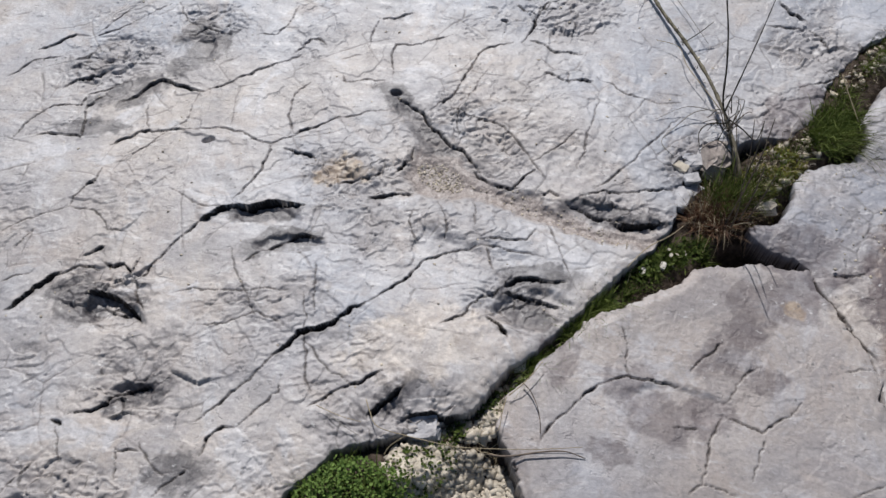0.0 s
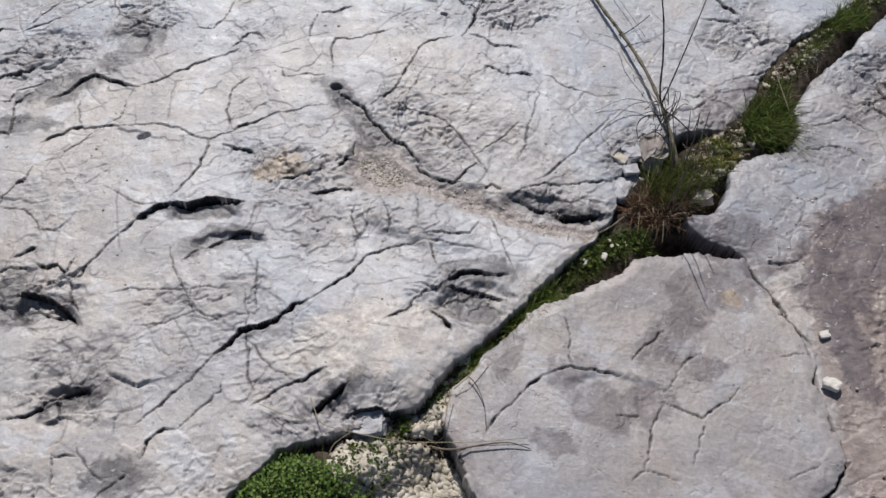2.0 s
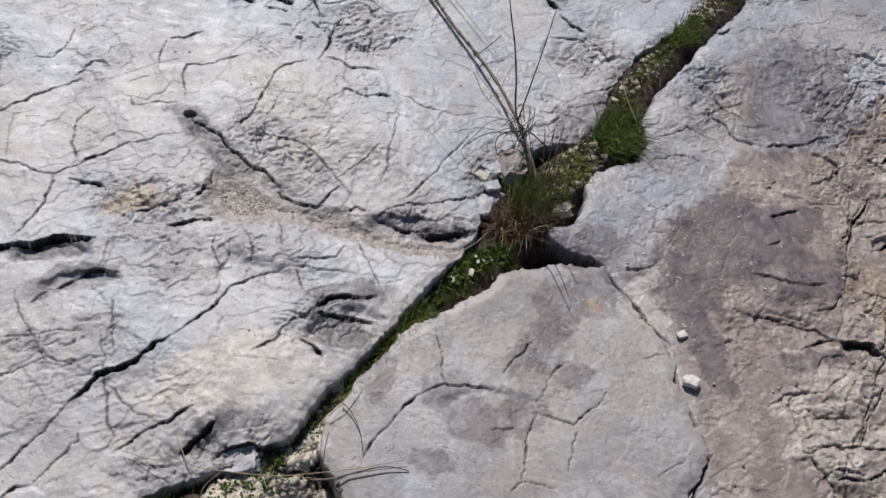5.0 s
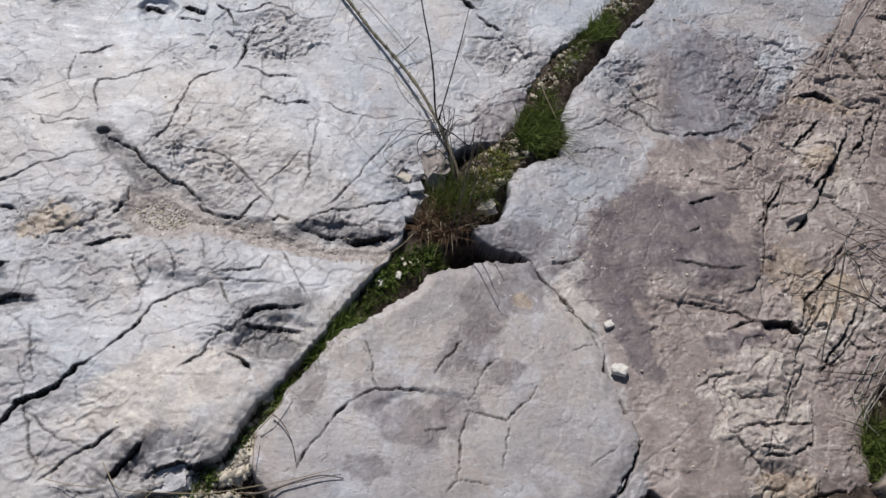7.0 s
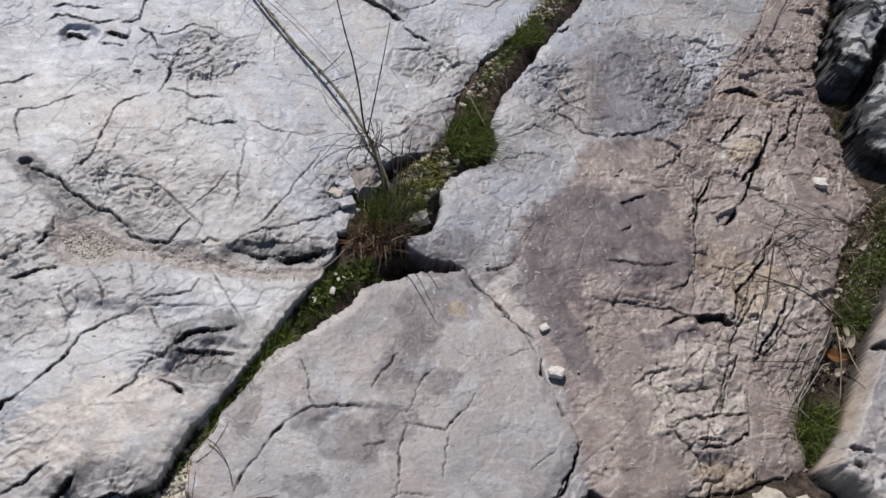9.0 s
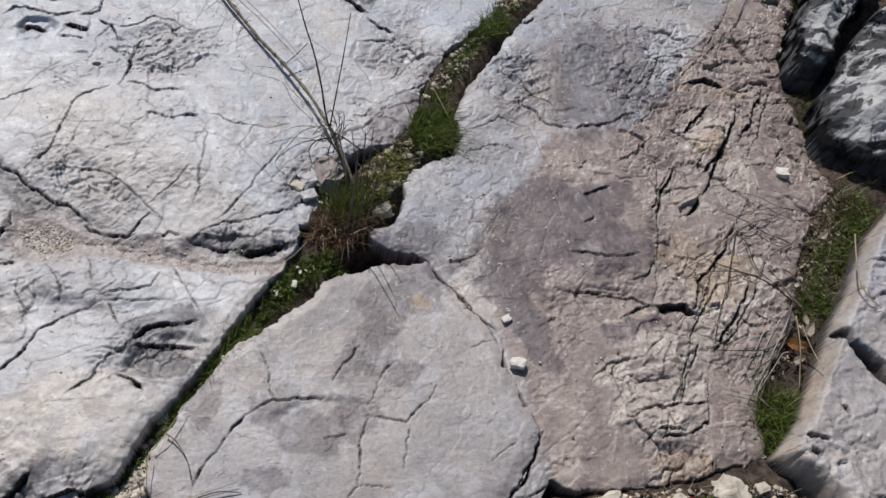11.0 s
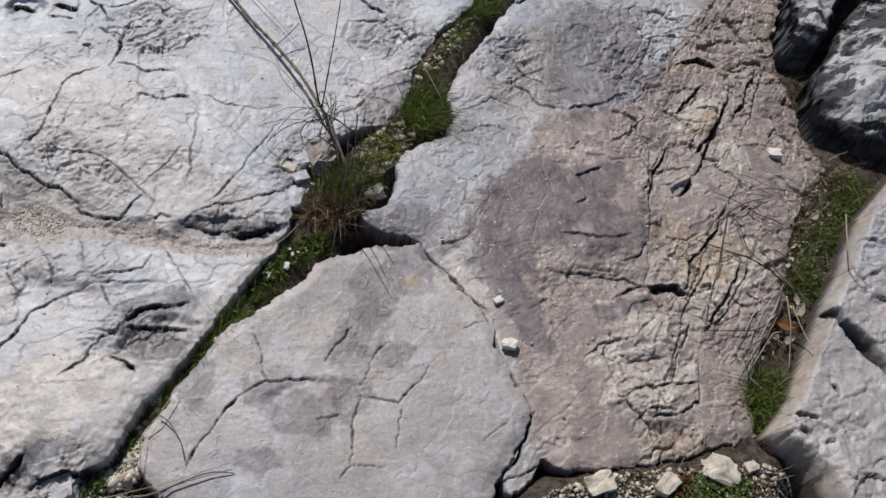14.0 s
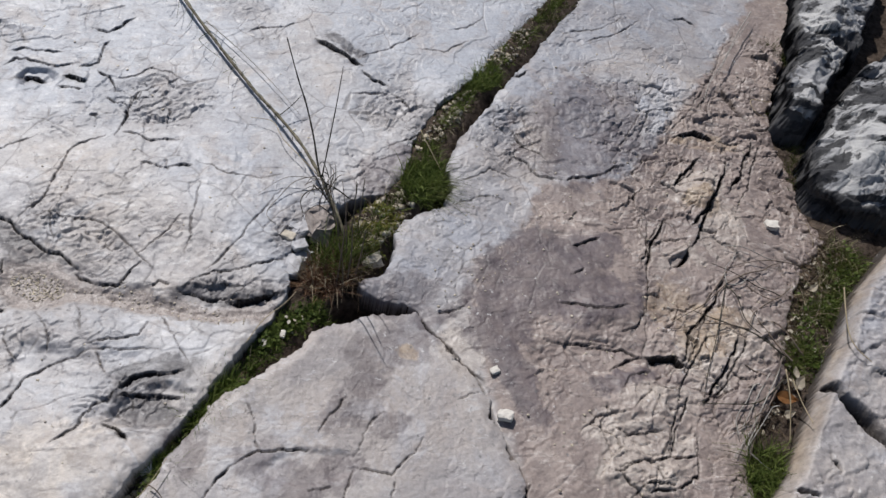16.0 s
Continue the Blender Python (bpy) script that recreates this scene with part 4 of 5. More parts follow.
VERGE = [(1.60, 0.22), (1.505, 0.215), (1.34, 0.081), (1.24, -0.055), (1.15, -0.196), (1.07, -0.30), (0.98, -0.43), (0.93, -0.51), (0.86, -0.60), (0.773, -0.64), (0.601, -0.64), (0.45, -0.66)]


def soil_height(x, y):
    d, _, along = to_line(x, y, STRIP)
    e, _, _ = to_line(x, y, VERGE)
    z = -0.085 + (0.050 + 0.024 * smooth(0.42, 0.5, along)) * smooth(0.11, 0.03, d) + (0.058 - 0.034 * smooth(0.95, 1.40, x)) * smooth(0.13, 0.05, e)
    z += 0.03 * smooth(0.22, 0.10, np.hypot(x + 0.50, (y + 0.70) * 1.3))
    z += 0.018 * smooth(-0.50, -0.60, y) * smooth(0.16, 0.06, e)
    z -= 0.09 * smooth(0.085, 0.03, np.hypot(x - 0.12, (y + 0.012) * 1.8))
    return z + 0.006 * fbm(x, y, 24, 4, 91, 0.6) + 0.012 * fbm(x, y, 1.3, 2, 95)


def ground_sheet():
    def axis(lo, hi, step, far):
        inner = np.arange(lo, hi + step, step)
        out = np.array([0.1, 0.3, 0.8, 2, 5, 14, 40, 120, 400, far])
        return np.concatenate([lo - out[::-1], inner, hi + out])

    x, y = np.meshgrid(axis(-1.95, 2.3, 0.011, 1500), axis(-1.0, 1.45, 0.011, 1500))
    z = soil_height(x, y)
    z += 0.075 * smooth(0.0, 0.5, np.maximum(np.abs(x - 0.175) - 2.2, np.abs(y - 0.22) - 1.25))
    index = np.arange(x.size).reshape(x.shape)
    faces = np.stack([index[:-1, :-1].ravel(), index[:-1, 1:].ravel(), index[1:, 1:].ravel(), index[1:, :-1].ravel()], 1)
    me = mesh_of("ground", np.stack([x.ravel(), y.ravel(), z.ravel()], 1), faces, SOIL)
    me.materials.append(ROCK)
    mid = np.abs(x[:-1, :-1].ravel() - 0.175) - 2.13, np.abs(y[:-1, :-1].ravel() - 0.22) - 1.22
    me.polygons.foreach_set("material_index", (np.maximum(*mid) > 0).astype(np.int32))
    me.shade_smooth()
    return tagged(new("ground", me), "dark brown stony soil between the rock beds", "soil", kind="structure")


ground_sheet()


# ---- loose stones ----
A_FOOT = [(1.70, 1.25), (1.566, 0.96), (1.444, 0.72), (1.392, 0.615), (1.415, 0.575), (1.485, 0.562), (1.62, 0.72), (1.77, 0.88), (1.95, 1.10), (2.20, 1.55), (1.86, 1.55)]
B_FOOT = [(1.535, 0.64), (1.42, 0.465), (1.372, 0.37), (1.392, 0.31), (1.45, 0.25), (1.59, 0.215), (1.90, 0.16), (2.40, 0.25), (2.40, 1.50), (2.02, 1.03), (1.76, 0.83), (1.62, 0.69)]
for foot, label, front, rise in (
    (A_FOOT, "grey limestone block with a broken dark front", 0.085, 0.075),
    (B_FOOT, "layered grey limestone block with a shaded ledge", 0.085, 0.085),
):
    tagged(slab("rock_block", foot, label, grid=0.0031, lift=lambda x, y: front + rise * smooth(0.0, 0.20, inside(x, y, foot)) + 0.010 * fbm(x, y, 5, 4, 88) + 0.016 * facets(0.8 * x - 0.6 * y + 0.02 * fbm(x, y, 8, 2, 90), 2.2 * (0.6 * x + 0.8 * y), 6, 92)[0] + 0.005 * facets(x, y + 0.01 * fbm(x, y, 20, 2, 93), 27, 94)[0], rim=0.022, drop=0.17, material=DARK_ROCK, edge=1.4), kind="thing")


def stone(x, y, z, size, label, material, turn=0.0, flat=0.6, seed=1, cat="stone", jag=0.16):
    """A broken stone: a box-like body with chipped, bevelled corners."""
    bm = bmesh.new()
    bmesh.ops.create_cube(bm, size=1)
    bmesh.ops.subdivide_edges(bm, edges=bm.edges, cuts=5, use_grid_fill=True)
    for v in bm.verts:
        p = v.co.copy()
        round_ = p.normalized() * 0.62
        p = p.lerp(round_, 0.28)
        p += noise.noise_vector(p * 2.1 + Vector((seed * 7.7, 0, 0))) * jag + noise.noise_vector(p * 6 + Vector((0, seed * 3.1, 0))) * jag * 0.25
        v.co = Vector((p.x * size, p.y * size * 0.7, p.z * size * flat))
    low = min(v.co.z for v in bm.verts)
    for v in bm.verts:
        v.co.z -= low
    me = bpy.data.meshes.new("stone")
    bm.to_mesh(me)
    bm.free()
    me.materials.append(material)
    ob = tagged(new("stone", me), label, cat)
    ob.matrix_world = pose(x, y, z, 0, 0, turn)
    return ob


def ground_at(x, y):
    _, _, z, _ = relief(np.array([[x]]), np.array([[y]]))
    return float(z[0, 0])


def soil_at(x, y):
    return float(soil_height(np.array([[x]]), np.array([[y]]))[0, 0])


stone(0.412, -0.297, ground_at(0.412, -0.297) - 0.009, 0.031, "small pale broken stone on brown rock", WHITE_STONE, -12, 0.55, 3)
stone(0.408, -0.187, ground_at(0.408, -0.187) - 0.010, 0.020, "tiny pale stone chip beside a joint", WHITE_STONE, 20, 0.5, 5)
stone(1.242, 0.228, ground_at(1.242, 0.228) - 0.004, 0.036, "pale broken stone on brown rock", WHITE_STONE, -8, 0.5, 9)
stone(0.545, -0.605, soil_at(0.545, -0.605) - 0.004, 0.05, "pale rough stone in the soil", PALE_STONE, 15, 0.5, 12, jag=0.28)
stone(0.800, -0.605, soil_at(0.800, -0.605) - 0.004, 0.068, "cream angular stone among moss", PALE_STONE, -25, 0.45, 14, jag=0.28)
stone(0.68, -0.622, soil_at(0.68, -0.622) - 0.004, 0.045, "pale rough stone in the soil", PALE_STONE, 40, 0.6, 17)
stone(0.87, -0.60, soil_at(0.87, -0.60) - 0.002, 0.028, "white stone chip in the soil", PALE_STONE, 10, 0.6, 18)
stone(0.055, 0.270, -0.020, 0.060, "brown angular stone under a dry shrub", ROCK, -20, 0.4, 52)
stone(0.000, 0.130, -0.035, 0.050, "broken grey stone by a grass tuft", ROCK, 50, 0.5, 53)
stone(-0.030, 0.180, ground_at(-0.03, 0.18) - 0.006, 0.030, "broken pale stone on a rock edge", PALE_STONE, -30, 0.45, 27)
stone(-0.005, 0.150, ground_at(-0.035, 0.15) - 0.010, 0.034, "broken pale stone on a rock edge", ROCK, 20, 0.45, 28)
stone(-0.020, 0.105, -0.030, 0.055, "broken pale stone on a rock edge", ROCK, 70, 0.5, 29)
stone(0.163, 0.128, -0.040, 0.042, "pale rounded stone half hidden in grass", PALE_STONE, 10, 0.55, 23, jag=0.3)
stone(0.045, 0.225, -0.050, 0.085, "brown broken stone at the foot of a dry shrub", BROWN_STONE, 65, 0.6, 21, jag=0.34)
stone(0.005, 0.215, -0.022, 0.055, "grey flat stone on a rock edge", ROCK, 25, 0.42, 51, jag=0.34)
stone(0.245, 0.235, -0.035, 0.025, "white stone chip in the grass", WHITE_STONE, 30, 0.6, 35)
stone(0.200, 0.215, -0.035, 0.028, "white stone chip in the grass", WHITE_STONE, 70, 0.6, 36)
stone(-0.470, -0.520, -0.050, 0.070, "grey stone wedged under a rock lip", ROCK, 10, 0.5, 38)
stone(-0.305, -0.360, -0.035, 0.022, "white stone chip in a joint", WHITE_STONE, 15, 0.6, 41)
stone(-0.045, -0.070, -0.028, 0.017, "white stone chip in a mossy joint", WHITE_STONE, 70, 0.5, 43)
stone(-0.085, -0.090, -0.030, 0.016, "white stone chip in a mossy joint", WHITE_STONE, 70, 0.5, 44)


def scatter_stones(name, places, sizes, material, label):
    """Fine gravel as one mesh: small faceted lumps."""
    bm = bmesh.new()
    bmesh.ops.create_icosphere(bm, subdivisions=1, radius=1)
    base = np.array([v.co[:] for v in bm.verts])
    tri = np.array([[v.index for v in f.verts] for f in bm.faces])
    bm.free()
    verts, faces = [], []
    for k, ((x, y, z), s) in enumerate(zip(places, sizes)):
        a = random.uniform(0, 6.3)
        p = base * (1 + np.random.uniform(-0.45, 0.45, base.shape)) * np.array([s, s * random.uniform(0.55, 0.9), s * random.uniform(0.3, 0.55)])
        q = np.stack([p[:, 0] * math.cos(a) - p[:, 1] * math.sin(a), p[:, 0] * math.sin(a) + p[:, 1] * math.cos(a), p[:, 2]], 1)
        verts.append(q + np.array([x, y, z]))
        faces.append(tri + len(base) * k)
    me = mesh_of(name, np.concatenate(verts), np.concatenate(faces), material)
    return tagged(new(name, me), label, "gravel", kind="stuff")


def surface(xy):
    """Heights of the bedrock at many places."""
    a = np.array(xy)
    _, _, z, _ = relief(a[:, :1].copy(), a[:, 1:].copy())
    return z[:, 0]


def cloud(count, cx, cy, rx, ry, turn=0.0):
    c, s = math.cos(radians(turn)), math.sin(radians(turn))
    out = []
    while len(out) < count:
        u, v = random.uniform(-1, 1), random.uniform(-1, 1)
        if u * u + v * v < 1:
            out.append((cx + u * rx * c - v * ry * s, cy + u * rx * s + v * ry * c))
    return out


xy = cloud(330, -0.56, 0.06, 0.06, 0.035, -20) + cloud(120, -0.30, 0.0, 0.20, 0.03, -15)
scatter_stones("gravel", [(x, y, z + 0.0005) for (x, y), z in zip(xy, surface(xy))], [random.uniform(0.001, 0.0032) for _ in xy], GRAVEL, "fine pale gravel in a rock groove")
xy = cloud(900, -0.36, -0.66, 0.14, 0.12) + cloud(260, -0.44, -0.545, 0.10, 0.03, 35) + cloud(160, -0.30, -0.40, 0.10, 0.02, 50)
xy += cloud(160, 0.20, 0.25, 0.12, 0.05, 50) + cloud(120, 0.40, 0.58, 0.16, 0.03, 55) + cloud(120, 0.62, 0.87, 0.14, 0.03, 48)
z = soil_height(np.array([p[0] for p in xy]), np.array([p[1] for p in xy]))
scatter_stones("gravel", [(x, y, h + 0.002) for (x, y), h in zip(xy, z)], [random.choice((0.002, 0.003, 0.004, 0.006, 0.010)) for _ in xy], GRAVEL, "loose pale stone chips on soil")
xy = cloud(1100, -0.37, -0.64, 0.12, 0.10) + cloud(260, -0.46, -0.59, 0.07, 0.04, 30) + cloud(200, -0.33, -0.47, 0.07, 0.02, 52)
z = soil_height(np.array([p[0] for p in xy]), np.array([p[1] for p in xy]))
scatter_stones("stone_chips", [(x, y, h + 0.006) for (x, y), h in zip(xy, z)], [random.choice((0.004, 0.006, 0.008, 0.013)) for _ in xy], PALE_STONE, "loose cream stone chips beside green ground cover")
xy = cloud(1500, 0.70, -0.66, 0.34, 0.075) + cloud(120, 1.12, -0.20, 0.20, 0.05, 52) + cloud(160, 1.30, 0.02, 0.20, 0.06, 45)
z = soil_height(np.array([p[0] for p in xy]), np.array([p[1] for p in xy]))
scatter_stones("gravel", [(x, y, h + 0.002) for (x, y), h in zip(xy, z)], [random.choice((0.002, 0.003, 0.004, 0.007)) for _ in xy], GRAVEL, "loose pale stone chips on soil")
xy = [(random.uniform(0.45, 1.38), random.uniform(-0.55, 0.9)) for _ in range(420)] + [(random.uniform(-1.5, 0.1), random.uniform(-0.5, 0.9)) for _ in range(160)] + cloud(120, 0.30, 0.15, 0.2, 0.2) 
xy = [p for p in xy if inside(np.array([[p[0]]]), np.array([[p[1]]]), EAST if p[0] > 0.3 else WEST)[0, 0] > 0.03]
scatter_stones("stone_chips", [(x, y, z + 0.0005) for (x, y), z in zip(xy, surface(xy))], [random.choice((0.0018, 0.0025, 0.004)) for _ in xy], GRAVEL, "tiny stone chips strewn on the rock")


# ---- plants ----
def blades(name, roots, height, width, lean, material, label, spread=0.5, droop=0.6, cat="grass", kind="stuff", segs=4):
    """Grass: tapered, bending blades at the roots; lean is a common tilt (x, y)."""
    verts, faces = [], []
    for k, (x, y, z) in enumerate(roots):
        h, w = height * random.uniform(0.45, 1.1), width * random.uniform(0.6, 1.2)
        a = random.uniform(0, 6.283)
        tilt = Vector((lean[0] + spread * math.cos(a) * random.random(), lean[1] + spread * math.sin(a) * random.random(), 1)).normalized()
        across = tilt.cross(Vector((random.gauss(0, 1), random.gauss(0, 1), 0.1))).normalized()
        down = Vector((tilt.x, tilt.y, -0.6)) * droop * random.uniform(0.3, 1.2)
        first = len(verts)
        for i in range(segs + 1):
            f = i / segs
            p = Vector((x, y, z)) + tilt * h * f + down * h * f * f
            wide = across * w * 0.5 * (1 - f ** 1.6 * 0.95)
            verts += [tuple(p - wide), tuple(p + wide)]
        faces += [(first + 2 * i, first + 2 * i + 1, first + 2 * i + 3, first + 2 * i + 2) for i in range(segs)]
    me = mesh_of(name, np.array(verts), np.array(faces), material)
    me.shade_smooth()
    return tagged(new(name, me), label, cat, kind=kind)


def leaflets(name, roots, size, rise, material, label, cat="plant"):
    """Low leafy growth: small oval leaves, cupped, at varied heights and tilts."""
    shape = [(0, 0, 0), (0.35, 0.42, 0.10), (0.8, 0.36, 0.14), (1.1, 0, 0.02), (0.8, -0.36, 0.14), (0.35, -0.42, 0.10), (0.55, 0, -0.02)]
    fan = [(0, 6, 1), (1, 6, 2), (2, 6, 3), (3, 6, 4), (4, 6, 5), (5, 6, 0)]
    verts, faces = [], []
    for x, y, z in roots:
        s, turn = size * random.uniform(0.5, 1.25), Euler((random.gauss(0, 0.45), random.gauss(-0.25, 0.45), random.uniform(0, 6.3))).to_matrix()
        lift = rise * random.random() ** 0.7
        first = len(verts)
        verts += [tuple(turn @ Vector((a * s, b * s, c * s)) + Vector((x, y, z + lift))) for a, b, c in shape]
        faces += [tuple(first + i for i in f) for f in fan]
    me = mesh_of(name, np.array(verts), np.array(faces), material)
    return tagged(new(name, me), label, cat, kind="stuff")


def on_soil(xy, sink=0.004):
    a = np.array(xy)
    z = soil_height(a[:, 0], a[:, 1])
    return [(x, y, h - sink) for (x, y), h in zip(xy, z)]


def along(points, count, spread):
    """Places strewn along a polyline."""
    steps = [math.dist(a, b) for a, b in zip(points, points[1:])]
    out = []
    for _ in range(count):
        k = random.choices(range(len(steps)), steps)[0]
        f = random.random()
        (ax, ay), (bx, by) = points[k], points[k + 1]
        s = random.gauss(0, spread)
        out.append((ax + (bx - ax) * f + s * (ay - by) / steps[k], ay + (by - ay) * f + s * (bx - ax) / steps[k]))
    return out


def clumps(xy, scale=22, seed=161, least=0.0):
    """Keeps the places where growth gathers in clumps."""
    a = np.array(xy)
    keep = fbm(a[:, 0], a[:, 1], scale, 2, seed) + np.random.uniform(-0.25, 0.25, len(a)) > least
    return [p for p, k in zip(xy, keep) if k]


def tube(points, r0, r1, sides=6, knots=0.0):
    """A tapering round stem through points, smoothed between them."""
    pts = [Vector(p) for p in points]
    path = []
    for i in range(len(pts) - 1):
        p0, p1, p2, p3 = pts[max(i - 1, 0)], pts[i], pts[i + 1], pts[min(i + 2, len(pts) - 1)]
        for k in range(6):
            t = k / 6
            path.append(0.5 * (2 * p1 + (p2 - p0) * t + (2 * p0 - 5 * p1 + 4 * p2 - p3) * t * t + (3 * p1 - p0 - 3 * p2 + p3) * t ** 3))
    path.append(pts[-1])
    bm = bmesh.new()
    rings, n = [], len(path)
    for i, p in enumerate(path):
        way = (path[min(i + 1, n - 1)] - path[max(i - 1, 0)]).normalized()
        side = way.cross(Vector((0.3, 0.1, 1))).normalized()
        up = side.cross(way)
        r = (r0 + (r1 - r0) * i / (n - 1)) * (1 + knots * (1 if i % 5 == 0 else 0))
        rings.append([bm.verts.new(p + (side * math.cos(a) + up * math.sin(a)) * r) for a in (2 * math.pi * k / sides for k in range(sides))])
    for a, b in zip(rings, rings[1:]):
        for k in range(sides):
            bm.faces.new((a[k], a[(k + 1) % sides], b[(k + 1) % sides], b[k]))
    bm.faces.new(rings[0][::-1])
    bm.faces.new(rings[-1])
    for f in bm.faces:
        f.smooth = True
    return bm


def part(name, bm, material, parent, label=""):
    me = bpy.data.meshes.new(name)
    bm.to_mesh(me)
    bm.free()
    me.materials.append(material)
    ob = new(name, me)
    ob.parent = parent
    return tagged(ob, label) if label else ob


def stalk(name, points, r0, r1, material, label, cat="twig", knots=0.0):
    bm = tube(points, r0, r1, 6, knots)
    me = bpy.data.meshes.new(name)
    bm.to_mesh(me)
    bm.free()
    me.materials.append(material)
    return tagged(new(name, me), label, cat)


# the dry shrub: one creeping main stem, two upright shoots, side twigs
shrub = tagged(new("dry_shrub"), "leafless thorny shrub creeping over pale rock", "shrub")
shrub.location = (0.09, 0.17, -0.03)
bpy.context.view_layer.update()


def limb(points, r0, r1, material=BARK, name="stem", knots=0.25, host=None):
    bm = tube([Vector(p) - Vector(shrub.location) for p in points], r0, r1, 6, knots)
    return part(name, bm, material, host or shrub)


main = limb([(0.10, 0.15, -0.03), (0.095, 0.19, 0.015), (0.066, 0.285, 0.03), (0.045, 0.347, 0.032), (0.004, 0.448, 0.028), (-0.052, 0.549, 0.024), (-0.105, 0.63, 0.022), (-0.142, 0.694, 0.022), (-0.220, 0.832, 0.024), (-0.286, 0.957, 0.024), (-0.36, 1.10, 0.03), (-0.43, 1.25, 0.03)], 0.0036, 0.0044, GREEN_BARK, knots=0.35)
limb([(0.10, 0.16, -0.03), (0.075, 0.24, 0.02), (0.046, 0.345, 0.04), (0.03, 0.38, 0.13), (0.012, 0.405, 0.21), (-0.006, 0.42, 0.27), (-0.03, 0.45, 0.36)], 0.0028, 0.0012)
limb([(0.052, 0.335, 0.035), (0.068, 0.375, 0.12), (0.085, 0.425, 0.20), (0.098, 0.47, 0.265)], 0.0020, 0.0008)
limb([(-0.055, 0.545, 0.022), (-0.022, 0.575, 0.03), (0.010, 0.606, 0.045)], 0.0015, 0.0008, name="twig")
limb([(-0.25, 0.92, 0.02), (-0.144, 0.786, 0.022), (-0.055, 0.657, 0.02), (0.006, 0.560, 0.015)], 0.0014, 0.0006, GREY_BARK, "twig", 0)
limb([(0.045, 0.345, 0.022), (0.01, 0.40, 0.02), (-0.04, 0.47, 0.022), (-0.065, 0.53, 0.022), (-0.12, 0.545, 0.02)], 0.0011, 0.0007, STRAW, "twig")
limb([(0.055, 0.33, 0.02), (0.09, 0.295, 0.03), (0.125, 0.27, 0.025), (0.135, 0.30, 0.05)], 0.0020, 0.0009, name="twig")
limb([(0.06, 0.31, 0.02), (0.02, 0.30, 0.022), (0.0, 0.27, 0.022), (0.005, 0.235, 0.015)], 0.0018, 0.0009, name="twig")
limb([(0.045, 0.35, 0.02), (-0.01, 0.335, 0.018), (-0.05, 0.29, 0.012), (-0.08, 0.24, 0.010), (-0.05, 0.20, 0.012)], 0.0014, 0.0007, GREY_BARK, "twig")
limb([(0.045, 0.34, 0.02), (-0.03, 0.345, 0.020), (-0.10, 0.30, 0.012)], 0.0013, 0.0006, GREY_BARK, "twig")
limb([(0.11, 0.17, -0.02), (0.125, 0.23, 0.04), (0.13, 0.285, 0.075)], 0.0018, 0.0008, name="twig")
limb([(0.125, 0.16, -0.02), (0.14, 0.235, 0.05), (0.15, 0.29, 0.085)], 0.0016, 0.0008, name="twig")
limb([(0.09, 0.13, -0.02), (0.08, 0.19, 0.05), (0.06, 0.26, 0.11)], 0.0016, 0.0008, VINE, "twig")
limb([(0.10, 0.10, -0.02), (0.10, 0.16, 0.07), (0.09, 0.22, 0.15)], 0.0015, 0.0007, VINE, "twig")
for k in range(9):
    f = k / 8
    x, y = -0.16 - 0.20 * f, 0.73 + 0.36 * f
    limb([(x, y, 0.024), (x + random.uniform(-0.03, 0.05), y - 0.05, 0.035), (x + random.uniform(-0.03, 0.09), y - random.uniform(0.07, 0.16), 0.03)], 0.0010, 0.0005, DULL_GRASS if k % 2 else GREY_BARK, "twig", 0)

for k in range(16):
    a, h = random.uniform(0, 6.3), random.uniform(0.02, 0.07)
    x, y, r = 0.062 + random.gauss(0, 0.012), 0.295 + random.gauss(0, 0.035), random.uniform(0.03, 0.085)
    limb([(x, y, 0.02), (x + 0.5 * r * math.cos(a), y + 0.5 * r * math.sin(a), 0.02 + h), (x + r * math.cos(a + 0.4), y + r * math.sin(a + 0.4), 0.025 + 0.6 * h)], 0.0013, 0.0006, (BARK, GREY_BARK, VINE)[k % 3], "twig", 0.15)
for k in range(22):
    f = random.random()
    x, y = (0.045 - 0.187 * f, 0.347 + 0.347 * f) if k % 2 else (-0.142 - 0.144 * f, 0.694 + 0.263 * f)
    a = random.uniform(0, 6.3)
    limb([(x, y, 0.024), (x + 0.006 * math.cos(a), y + 0.006 * math.sin(a), 0.030), (x + 0.013 * math.cos(a), y + 0.013 * math.sin(a), 0.034)], 0.0012, 0.0004, BARK, "thorn", 0)
for bx, by, tx, ty, h in ((0.075, 0.055, 0.085, 0.06, 0.27), (0.10, 0.06, 0.10, 0.055, 0.20), (0.115, 0.065, 0.13, 0.065, 0.17), (0.09, 0.045, 0.075, 0.06, 0.13)):
    limb([(bx, by, -0.04), (0.5 * (bx + tx) + 0.004, 0.5 * (by + ty), h * 0.5), (tx, ty, h)], 0.0018, 0.0009, VINE, "twig", 0.15)

# green growth in the main joint
LOW = [(x + 0.008, y - 0.006) for x, y in STRIP[1:6]]
HIGH = STRIP[7:]
NECK = [(0.09, 0.10), (0.16, 0.19), (0.224, 0.265)]
blades("moss", on_soil(clumps(along(LOW, 3000, 0.012))), 0.030, 0.0022, (0.05, -0.05), MOSS, "dark green moss and short grass in a rock joint", 0.9, 0.5, "moss")
leaflets("moss", on_soil(clumps(along(LOW, 2400, 0.012), 26, 163)), 0.006, 0.016, MOSS, "low leafy moss in a rock joint", "moss")
